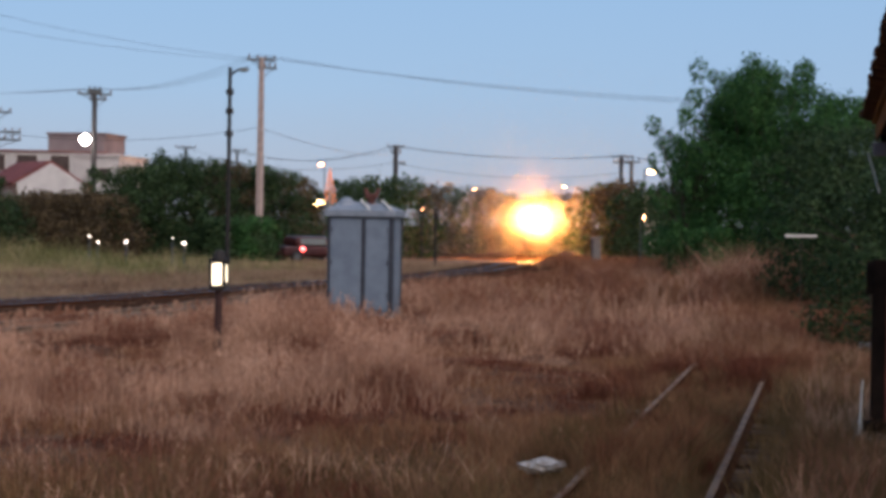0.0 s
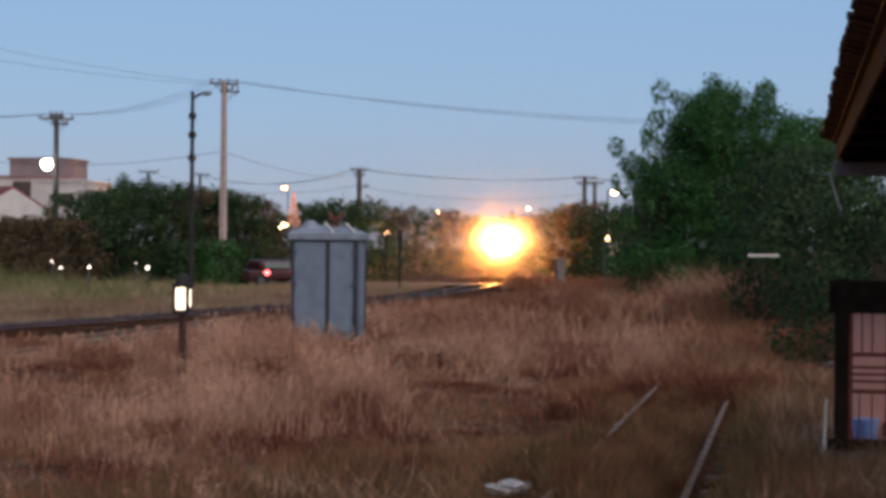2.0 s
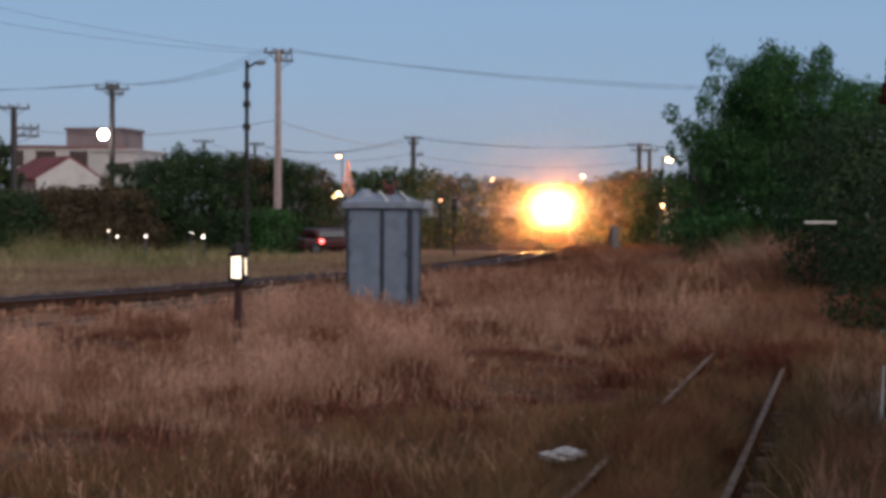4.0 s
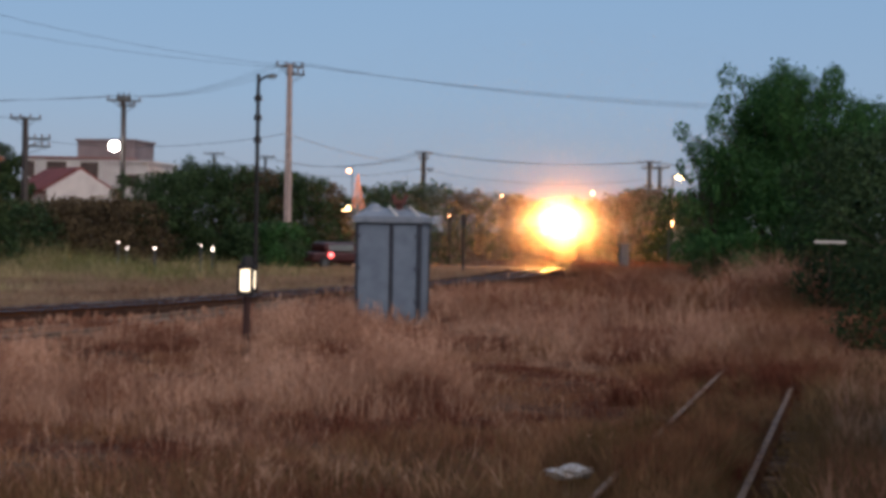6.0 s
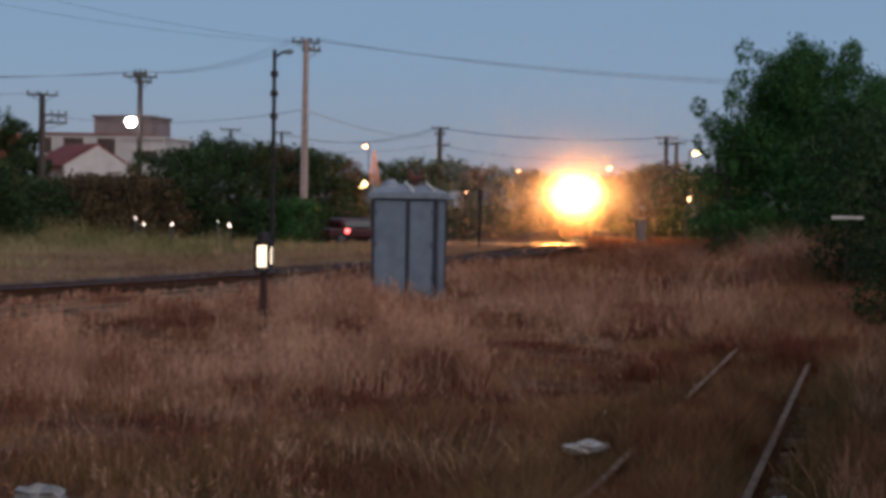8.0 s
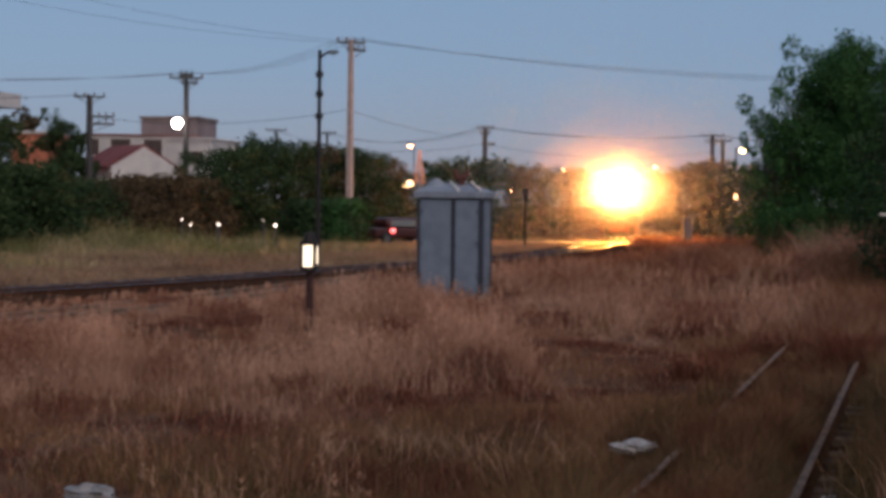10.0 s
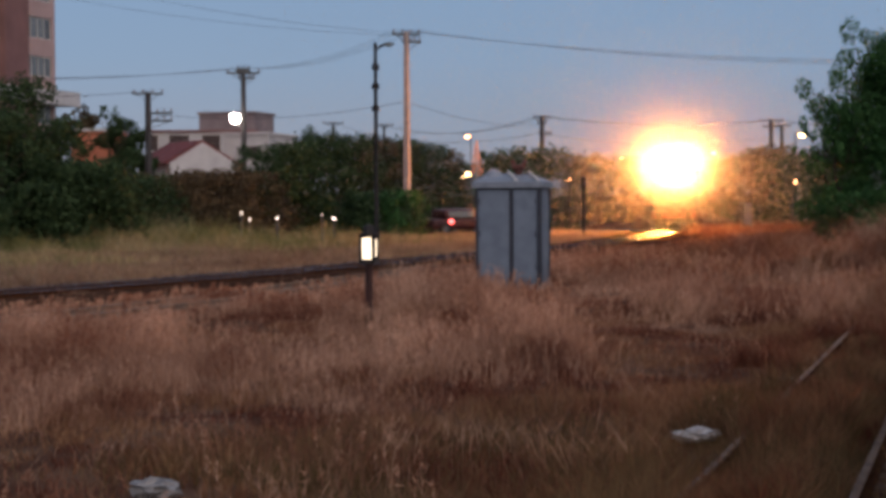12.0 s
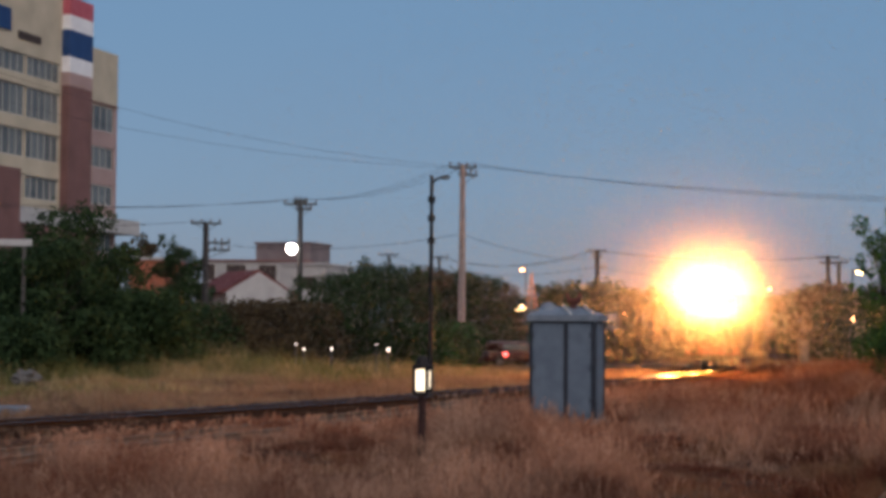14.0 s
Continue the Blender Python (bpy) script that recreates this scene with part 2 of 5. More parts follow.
def B():
    return bmesh.new()


def mesh_np(name, verts, tris, mat, parent=None, label="", category="", kind=""):
    me = bpy.data.meshes.new(name)
    me.vertices.add(len(verts))
    me.vertices.foreach_set("co", np.asarray(verts, np.float32).ravel())
    k = tris.shape[1]
    me.loops.add(tris.size)
    me.loops.foreach_set("vertex_index", tris.astype(np.int32).ravel())
    me.polygons.add(len(tris))
    me.polygons.foreach_set("loop_start", np.arange(0, tris.size, k, dtype=np.int32))
    me.update(calc_edges=True)
    me.materials.append(mat)
    ob = new(name, me)
    if parent:
        ob.parent = parent
    return tagged(ob, label=label, category=category, kind=kind)


RNG = np.random.default_rng(7)


def smooth(a, b, x):
    t = np.clip((np.asarray(x, float) - a) / (b - a), 0, 1)
    return t * t * (3 - 2 * t)


def line_z(y):
    """Height of the main line's rail tops: it dips gently far off."""
    return -1.2 * smooth(80, 150, y)


def bumps(x, y):
    return 0.045 * np.sin(x * 0.9 + 1.3 * np.sin(y * 0.31)) * np.cos(y * 0.53 + x * 0.21) + 0.02 * np.sin(2.3 * x + 1.7 * y)


def ground_z(x, y):
    return -0.2 + line_z(np.hypot(x, y)) + bumps(np.asarray(x, float), np.asarray(y, float))


def spline(pts, step=0.5):
    """Catmull-Rom through plan points, resampled evenly."""
    p = np.array([2 * np.array(pts[0]) - pts[1], *pts, 2 * np.array(pts[-1]) - pts[-2]], float)
    out = []
    for i in range(1, len(p) - 2):
        for t in np.linspace(0, 1, 24, endpoint=False):
            out.append(0.5 * (2 * p[i] + (p[i + 1] - p[i - 1]) * t + (2 * p[i - 1] - 5 * p[i] + 4 * p[i + 1] - p[i + 2]) * t * t
                              + (3 * p[i] - p[i - 1] - 3 * p[i + 1] + p[i + 2]) * t ** 3))
    out = np.array(out + [p[-2]])
    s = np.r_[0, np.cumsum(np.hypot(*np.diff(out, axis=0).T))]
    q = np.arange(0, s[-1], step)
    return np.stack([np.interp(q, s, out[:, 0]), np.interp(q, s, out[:, 1])], 1)


def normals(c):
    d = np.gradient(c, axis=0)
    d /= np.hypot(d[:, 0], d[:, 1])[:, None]
    return np.stack([d[:, 1], -d[:, 0]], 1)


MAIN = spline([(-62.0, -60.0), (-38.0, -22.0), (-24.5, 7.2), (-18.5, 20.2), (-13.25, 31.9), (-8.45, 42.2), (-4.1, 54.2), (-1.3, 61.7), (1.0, 70.0),
               (2.7, 78.5), (3.7, 86.5), (4.47, 94.0), (5.35, 105.0), (6.94, 129.0), (8.58, 153.0), (9.4, 168.0), (11.6, 206.0), (16.5, 290.0)])
S_DIR = Vector((0.2285, 0.9735))
SIDING = np.array([[2.51 + S_DIR.x * s, 16.75 + S_DIR.y * s] for s in np.arange(-70, 38, 0.5)])
LOOP = spline([(-46.0, -60.0), (-26.0, -20.0), (-14.0, 8.0), (-11.6, 16.0), (-10.1, 23.9), (-9.25, 26.65), (-7.3, 33.0), (-5.6, 40.0), (-3.9, 47.5)])


def rail_mesh(name, line, parent, head_mat, foot_mat, dz=None):
    """One rail: foot, web and head as one swept section, its worn head top as a sub-part."""
    nr = normals(line)
    z = np.zeros(len(line)) if dz is None else dz
    prof = [(-0.055, -0.14), (-0.055, -0.125), (-0.01, -0.11), (-0.01, -0.045), (-0.032, -0.035), (-0.032, -0.002),
            (0.032, -0.002), (0.032, -0.035), (0.01, -0.045), (0.01, -0.11), (0.055, -0.125), (0.055, -0.14)]
    k, n = len(prof), len(line)
    v = np.array([[line[i, 0] + nr[i, 0] * a, line[i, 1] + nr[i, 1] * a, z[i] + b] for i in range(n) for a, b in prof])
    f = np.array([[i * k + j, i * k + (j + 1) % k, (i + 1) * k + (j + 1) % k, (i + 1) * k + j] for i in range(n - 1) for j in range(k)])
    body = mesh_np(name, v, f, foot_mat, parent)
    v = np.array([[line[i, 0] + nr[i, 0] * a, line[i, 1] + nr[i, 1] * a, z[i] + b] for i in range(n) for a, b in ((-0.03, 0.0), (-0.024, 0.004), (0.024, 0.004), (0.03, 0.0))])
    f = np.array([[i * 4 + j, i * 4 + j + 1, i * 4 + j + 5, i * 4 + j + 4] for i in range(n - 1) for j in range(3)])
    mesh_np("rail_head", v, f, head_mat, body, "worn bright running surface")
    return body


def track(name, line, label, head, foot, z, sleepers, sleeper_step=0.7):
    th = thing(name, Matrix(), label, "railway track", kind="structure")
    nr = normals(line)
    for s in (-0.54, 0.54):
        rail_mesh("rail", line + nr * s, th, head, foot, z)
    b = box(B(), -0.95, 0.95, -0.11, 0.11, -0.27, -0.142, 0.012)
    me = bpy.data.meshes.new("sleeper")
    b.to_mesh(me)
    b.free()
    me.materials.append(M_SLEEPER)
    ds = np.r_[0, np.cumsum(np.hypot(*np.diff(line, axis=0).T))]
    for s in np.arange(sleepers[0], min(sleepers[1], ds[-1]), sleeper_step):
        i = int(np.searchsorted(ds, s))
        ob = new("sleeper", me)
        ob.parent = th
        zz = 0 if z is None else z[i]
        ob.matrix_basis = pose(line[i, 0], line[i, 1], zz + random.uniform(-0.015, 0.0), 0, 0, math.degrees(math.atan2(nr[i, 1], nr[i, 0])) + random.uniform(-2, 2))
    return th

# ---- ground and tracks ----
ax = np.concatenate([-np.geomspace(900, 42, 26), np.linspace(-40, 40, 81), np.geomspace(42, 900, 26)])
ay = np.concatenate([-np.geomspace(900, 12, 14), np.linspace(-10, 110, 121), np.geomspace(113, 2500, 34)])
gx, gy = np.meshgrid(ax, ay)
gv = np.stack([gx.ravel(), gy.ravel(), ground_z(gx, gy).ravel()], 1)
ii = np.arange(len(ay) - 1)[:, None] * len(ax) + np.arange(len(ax) - 1)[None]
ii = ii.ravel()
ground = mesh_np("ground", gv, np.stack([ii, ii + 1, ii + 1 + len(ax), ii + len(ax)], 1), M_SOIL,
                 label="dry brown earth of an overgrown railway yard", category="ground", kind="structure")

track("main_line_track", MAIN, "curving metre-gauge main line on dark ballast", M_HEAD, M_RUST, line_z(MAIN[:, 1]), (30, 180))
track("siding_track", SIDING, "rusty disused siding half sunk in dry grass", M_OLDHEAD, M_RUST, None, (30, 106))
track("loop_track", LOOP, "pale-sided loop line buried in dry grass", M_OLDHEAD, M_PALERAIL, None, (60, 128))


def ballast_bed():
    n = normals(MAIN)
    prof = [(-2.6, -0.26), (-1.6, -0.1), (1.6, -0.1), (2.6, -0.26)]
    z = line_z(MAIN[:, 1])
    v = np.array([[MAIN[i, 0] + n[i, 0] * a, MAIN[i, 1] + n[i, 1] * a, z[i] + b + (0.03 * math.sin(i * 1.7 + a) if abs(a) < 2 else -0.1)]
                  for i in range(len(MAIN)) for a, b in prof])
    f = np.array([[i * 4 + j, i * 4 + j + 1, i * 4 + j + 5, i * 4 + j + 4] for i in range(len(MAIN) - 1) for j in range(3)])
    mesh_np("ballast_bed", v, f, M_BALLAST, label="dark crushed-stone ballast under the main line", category="ballast", kind="structure")


ballast_bed()


def stones(name, line, count, half, z0, mat, s0, s1, size=0.035):
    """Loose stones: small squashed octahedra."""
    i = RNG.integers(s0, min(s1, len(line)), count)
    n = normals(line)
    a = RNG.uniform(-half, half, count)
    c = line[i] + n[i] * a[:, None] + RNG.normal(0, 0.1, (count, 2))
    zz = line_z(c[:, 1]) + z0
    base = np.array([[1, 0, 0], [-1, 0, 0], [0, 1, 0], [0, -1, 0], [0, 0, 0.7], [0, 0, -0.7]])
    v = base[None] * (RNG.uniform(0.5, 1.2, (count, 6, 1)) * size)
    v = v + np.concatenate([c, zz[:, None]], 1)[:, None]
    f = np.array([[0, 2, 4], [2, 1, 4], [1, 3, 4], [3, 0, 4], [2, 0, 5], [1, 2, 5], [3, 1, 5], [0, 3, 5]])
    f = f[None] + 6 * np.arange(count)[:, None, None]
    mesh_np(name, v.reshape(-1, 3), f.reshape(-1, 3), mat, label="loose broken ballast stones between the rails", category="gravel", kind="stuff")


stones("ballast_stones", MAIN, 11000, 2.2, -0.1, M_BALLAST, 150, 360, 0.05)
stones("ballast_stones", LOOP, 7000, 2.2, -0.16, M_BALLAST, 150, 215, 0.045)
stones("ballast_stones", SIDING, 5000, 1.1, -0.19, M_BALLAST, 120, 190)

# road beyond the yard, at the foot of the hedge
b = B()
box(b, -75, 120, -3.5, 3.5, -0.6, -0.12)
road = part("road", b, M_ASPHALT)
tagged(road, "grey asphalt road behind the yard", "road", kind="structure")
road.matrix_basis = pose(-20, 104, -0.25, 0, 0, 3)

# ---- grass ----


def blades(name, x, y, h, w, mat, label, lean=0.35, seed=1):
    """Bent two-step blades, one island each."""
    r = np.random.default_rng(seed)
    n = len(x)
    z = ground_z(x, y) - 0.03
    a = r.uniform(0, 2 * math.pi, n)
    t = r.uniform(0, 2 * math.pi, n)
    k = r.uniform(0.05, lean, n) * h
    sx, sy = np.cos(a) * w / 2, np.sin(a) * w / 2
    mx, my = np.cos(t) * k * 0.35, np.sin(t) * k * 0.35
    v = np.empty((n, 5, 3))
    v[:, 0] = np.stack([x - sx, y - sy, z], 1)
    v[:, 1] = np.stack([x + sx, y + sy, z], 1)
    v[:, 2] = np.stack([x + mx - sx * 0.8, y + my - sy * 0.8, z + h * 0.6], 1)
    v[:, 3] = np.stack([x + mx + sx * 0.8, y + my + sy * 0.8, z + h * 0.6], 1)
    v[:, 4] = np.stack([x + np.cos(t) * k, y + np.sin(t) * k, z + h], 1)
    f = np.array([[0, 1, 3], [0, 3, 2], [2, 3, 4]])[None] + 5 * np.arange(n)[:, None, None]
    return mesh_np(name, v.reshape(-1, 3), f.reshape(-1, 3), mat, label=label, category="grass", kind="stuff")


def off_line(line, x, y):
    """Signed sideways distance from a plan line (right is positive) near its y."""
    nr = normals(line)
    lx = np.interp(y, line[:, 1], line[:, 0])
    ny = np.interp(y, line[:, 1], nr[:, 0])
    return (x - lx) * ny


def sector(n, d0, d1, a0, a1):
    d = np.sqrt(RNG.uniform(d0 * d0, d1 * d1, n))
    a = np.radians(RNG.uniform(a0, a1, n))
    return d * np.sin(a), d * np.cos(a)


def lattice(x, y):
    """Smooth value noise, 0 to 1."""
    ix, iy = np.floor(x), np.floor(y)
    fx, fy = x - ix, y - iy
    fx, fy = fx * fx * (3 - 2 * fx), fy * fy * (3 - 2 * fy)

    def h(a, b):
        return np.modf(np.abs(np.sin(a * 127.1 + b * 311.7) * 43758.5453))[0]

    return (h(ix, iy) * (1 - fx) + h(ix + 1, iy) * fx) * (1 - fy) + (h(ix, iy + 1) * (1 - fx) + h(ix + 1, iy + 1) * fx) * fy


def patch(x, y, s, o=0.0):
    """Patches of uneven size, about 3 / s metres across."""
    k = s * 0.55
    f = 0.55 * lattice(x * k + 13.7 * o, y * k * 0.8 + 7.1 * o) + 0.3 * lattice(x * k * 2.3 + 5.3 * o, y * k * 2.0) + 0.15 * lattice(x * k * 5.1, y * k * 4.7 + o)
    return np.clip(0.5 + 1.9 * (f - 0.5), 0, 1)


def clumped(x, y, cell, spread, seed):
    """Pull points towards tuft centres."""
    r = np.random.default_rng(seed)
    cx, cy = np.floor(x / cell), np.floor(y / cell)
    hx = np.modf(np.abs(np.sin(cx * 127.1 + cy * 311.7 + seed) * 43758.5))[0]
    hy = np.modf(np.abs(np.sin(cx * 269.5 + cy * 183.3 + seed) * 43758.5))[0]
    return (cx + hx) * cell + r.normal(0, spread, len(x)), (cy + hy) * cell + r.normal(0, spread, len(x)), hx


def sow(name, n, d0, d1, a0, a1, hmin, hmax, w, mat, label, keep, seed, cell=0.35, spread=0.42):
    x, y = sector(n, d0, d1, a0, a1)
    x, y, hv = clumped(x, y, cell, cell * spread, seed)
    m, hs = keep(x, y)
    x, y, hv, hs = x[m], y[m], hv[m], hs[m]
    h = (hmin + (hmax - hmin) * (0.55 * hv + 0.45 * RNG.uniform(0, 1, len(x)))) * hs
    return blades(name, x, y, h, w * RNG.uniform(0.5, 1.3, len(x)), mat, label, 1.25, seed)


def tracks_off(x, y):
    return off_line(SIDING, x, y), off_line(MAIN, x, y), off_line(LOOP, x, y)


def keep_near(x, y):
    """Left of the siding: tall and patchy, low beside the running lines."""
    s, m, o = tracks_off(x, y)
    p = patch(x, y, 0.9)
    ok = (m > 2.4) & (s < -0.66) & (RNG.uniform(0, 1, len(x)) < 0.14 + 1.05 * p)
    ok &= (np.abs(o) > 0.9) | (y > 28) | (RNG.uniform(0, 1, len(x)) < 0.12)
    gap = patch(x, y, 0.85, 9.0)
    ok &= (gap > 0.36) | (np.hypot(x, y) > 25) | (RNG.uniform(0, 1, len(x)) < 0.18)
    f = (0.45 + 0.75 * patch(x, y, 0.45, 2.0) * (0.4 + 0.9 * p)) * (0.45 + 0.55 * smooth(0.3, 0.6, gap))
    f = np.where((m < 7) & (y < 62), f * (0.25 + 0.75 * smooth(2.5, 7.0, m)), f)
    f = np.where((o < 2.2) & (y < 38), np.minimum(f, np.where(y < 29, 0.18, 0.42)), f)
    az, d = np.degrees(np.arctan2(x, y)), np.hypot(x, y)
    f = np.where((np.abs(az + 7.7) < 0.9) & (d > 15) & (d < 28), np.minimum(f, 0.62), f)
    ok &= (o > 0.75) | (y > 29) | (RNG.uniform(0, 1, len(x)) < 0.08)
    f = np.where((s > -1.6) & (y > 17.6) & (y < 25), f * 0.3, f)
    return ok & clear_litter(x, y), f


def keep_straw(x, y):
    """Straw grass: thin close by, thick farther off and to the left."""
    ok, f = keep_near(x, y)
    d = np.hypot(x, y)
    dens = 0.16 + 0.84 * smooth(13, 24, d - 0.35 * np.minimum(x, 0)) * np.clip(2.6 - 3.6 * patch(x, y, 0.62, 4.0), 0.05, 1)
    dens = dens * (1 - 0.6 * smooth(-3.5, 0.5, x) * smooth(36, 27, d))
    return ok & (RNG.uniform(0, 1, len(x)) < dens), f


def keep_red(x, y):
    ok, f = keep_near(x, y)
    d = np.hypot(x, y)
    p = patch(x, y, 0.62, 4.0) + 0.12 * smooth(22, 13, d)
    return ok & (p > 0.47), f * (0.55 + 0.5 * patch(x, y, 1.7, 5.0))


def keep_olive(x, y):
    ok, f = keep_near(x, y)
    d = np.hypot(x, y)
    p = patch(x, y, 0.8, 7.0)
    return ok & (RNG.uniform(0, 1, len(x)) < smooth(18, 11, d - 0.4 * x) * (0.2 + p)), f * 0.9


def keep_right(x, y):
    """On and right of the siding: weeds that bury sleepers and, farther on, the rails."""
    s = off_line(SIDING, x, y)
    a = np.abs(s)
    dens = np.where(a < 0.62, 0.9, 0.95) * (0.35 + 0.65 * patch(x, y, 1.1, 1.0))
    bare = (np.abs(a - 0.54) < 0.07) & (y < 24 + 3 * patch(x, y, 1.3))
    bare |= (s > 0.54) & (s < 1.15) & (y < 16)
    ok = (s > -0.9) & (RNG.uniform(0, 1, len(x)) < dens) & ~bare
    f = np.where(a < 0.5, 0.62, np.where(s > 1.5, 0.9, 0.6))
    return ok, np.maximum(f * (0.6 + 0.6 * patch(x, y, 1.4, 3.0)), 1.2 * smooth(24, 34, y))


def keep_far(x, y):
    m = off_line(MAIN, x, y)
    return ((m < -2.2) & (RNG.uniform(0, 1, len(x)) < 0.2 + smooth(-5, -18, m))) | (y > 95), (0.25 + 1.2 * patch(x, y, 0.45) * patch(x, y, 0.16, 3.0) * 1.8) * (0.35 + 0.65 * smooth(-3, -14, m)) * (1 - 0.6 * smooth(72, 86, y))


def keep_mid(x, y):
    m, s = off_line(MAIN, x, y), off_line(SIDING, x, y)
    ok = (m > np.where(y > 55, 1.35, 2.0))
    return ok & ((s < -0.6) | (y > 36)), np.where((m < 5) & (y < 80), 0.35, 0.6 + 0.7 * patch(x, y, 0.4))


def keep_tall(x, y):
    """Rank weeds where the siding is lost, up to the main line's edge."""
    m = off_line(MAIN, x, y)
    p = patch(x, y, 0.33, 6.0)
    return (m > 4.5) & (RNG.uniform(0, 1, len(x)) < 0.15 + 1.3 * p), (0.4 + 1.35 * p) * (0.4 + 0.6 * smooth(4.5, 10, m))


LITTER = [(0.87, 13.95), (-3.1, 11.6)]


def clear_litter(x, y):
    """True away from the litter and the trodden grass before it."""
    ok = np.ones(len(x), bool)
    for lx, ly in LITTER:
        d = math.hypot(lx, ly)
        u = (x * lx + y * ly) / d - d
        v = (x * ly - y * lx) / d
        ok &= ~((u > -1.5) & (u < 0.25) & (np.abs(v) < 0.27))
    return ok


def keep_edge(x, y):
    """Dense weeds against the siding's left rail, with gaps where the rail shows."""
    s = off_line(SIDING, x, y)
    gap = (y > 17.4) & (y < 23.6) & ~((y > 20.6) & (y < 21.2))
    ok = (s > -1.7) & (s < -0.58) & ~gap & (RNG.uniform(0, 1, len(x)) < 0.9)
    return ok & clear_litter(x, y), 0.55 + 0.5 * patch(x, y, 1.2)


def keep_heads(x, y):
    ok, f = keep_straw(x, y)
    return ok & (patch(x, y, 0.62, 4.0) < 0.52 + 0.08 * RNG.normal(size=len(x))), f


def keep_strip(x, y):
    m = off_line(MAIN, x, y)
    return (m < -2.0) & (m > -9.0 - 10 * patch(x, y, 0.3, 2.0)) & (y < 92), 0.3 + 0.5 * patch(x, y, 0.5)


def keep_around(x, y):
    s, m = off_line(SIDING, x, y), off_line(MAIN, x, y)
    return (np.abs(s) > 0.75) & (np.abs(m) > 2.2) & (np.hypot(x, y) > 1.6), 0.4 + 0.8 * patch(x, y, 0.5, 2.0)


def keep_floor(x, y):
    s, m = off_line(SIDING, x, y), off_line(MAIN, x, y)
    return (m > 2.0) & (s < -0.66) & clear_litter(x, y), np.ones(len(x))


def keep_verge(x, y):
    m, o = off_line(MAIN, x, y), off_line(LOOP, x, y)
    return (m > 2.4) & (m < 8) & ((o > 0.8) | (y > 29)) & (RNG.uniform(0, 1, len(x)) < 0.3 + 0.8 * patch(x, y, 0.9, 8.0)), (0.6 + 0.6 * patch(x, y, 0.6, 2.0)) * (0.3 + 0.7 * smooth(2.6, 6.0, m))


def keep_line(x, y):
    """Sparse tufts that have seeded in the ballast."""
    m = off_line(MAIN, x, y)
    p = patch(x, y, 1.3, 11.0)
    return (np.abs(m) < 2.6) & (RNG.uniform(0, 1, len(x)) < 1.6 * (p - 0.42)), 0.5 + 0.7 * p


def keep_tufts(x, y):
    m = off_line(MAIN, x, y)
    p = patch(x, y, 0.3, 12.0)
    return (m < -11) & (y < 88) & (RNG.uniform(0, 1, len(x)) < 2.2 * (p - 0.3)), (0.5 + 0.8 * p) * smooth(-10, -18, m)


STRAW = "tall dry straw-brown grass with hazy seed heads"
sow("dry_grass", 190000, 9.5, 26, -24, 12, 0.2, 0.8, 0.006, M_GRASS, STRAW, keep_straw, 1)
sow("red_grass", 120000, 9.5, 30, -24, 12, 0.15, 0.5, 0.008, M_GRASSRED, "dry reddish-brown grass in dense patches", keep_red, 2)
sow("dry_grass", 120000, 25, 62, -24, 14, 0.25, 0.75, 0.013, M_GRASS, STRAW, keep_straw, 3, 0.5)
sow("red_grass", 60000, 28, 60, -20, 14, 0.2, 0.6, 0.016, M_GRASSRED, "dry reddish-brown grass in dense patches", keep_red, 4, 0.6)
sow("green_grass", 100000, 9.5, 26, 3, 19, 0.12, 0.55, 0.007, M_GRASSGREEN, "half-green weeds around the old siding", keep_right, 5)
sow("brown_grass", 60000, 20, 56, 5, 19, 0.25, 0.75, 0.012, M_GRASSRED, "brown dry weeds burying the old siding", keep_right, 8, 0.45)
sow("olive_grass", 120000, 9.5, 19, -24, 9, 0.2, 0.6, 0.007, M_GRASSGREEN, "olive half-dry weeds among the straw", keep_olive, 10)
sow("yard_straw", 170000, 30, 95, -26, 3, 0.25, 0.7, 0.02, M_STRIP, "pale straw grass along the far side of the main line", keep_strip, 13, 0.6)
sow("trodden_grass", 45000, 1.6, 9.5, -180, 180, 0.06, 0.28, 0.008, M_GRASS, "short trodden dry grass around the viewer", keep_around, 14)
sow("open_grass", 25000, 9.5, 70, 17, 335, 0.2, 0.6, 0.02, M_GRASS, "dry grass of the wider yard", keep_around, 15, 0.8)
sow("withered_leaves", 45000, 9.5, 26, -24, 10, 0.03, 0.14, 0.016, M_GRASSRED, "withered low leaves covering the soil", keep_floor, 16, 0.25)
sow("straw_tufts", 70000, 9.5, 34, -24, 10, 0.45, 0.95, 0.005, M_GRASS, "wispy pale tufts standing above the dry grass", keep_straw, 11, 1.25, 0.11)
sow("dark_weeds", 125000, 9.5, 30, -24, 10, 0.15, 0.5, 0.011, M_GRASSRED, "low dark reddish weed clumps in the dry grass", keep_near, 12, 1.5, 0.2)
sow("edge_weeds", 60000, 9.5, 27, 1, 12, 0.2, 0.5, 0.007, M_GRASSRED, "brown weeds crowding the siding's rail", keep_edge, 9, 0.3)
sow("dark_grass", 60000, 58, 130, -8, 14, 0.3, 0.9, 0.03, M_GRASSRED, "dark brown grass beside the far main line", keep_mid, 6, 0.8)
sow("yard_grass", 100000, 32, 108, -26, 3, 0.2, 0.9, 0.022, M_GRASSFAR, "pale green and straw grass beyond the main line", keep_far, 7, 0.7)

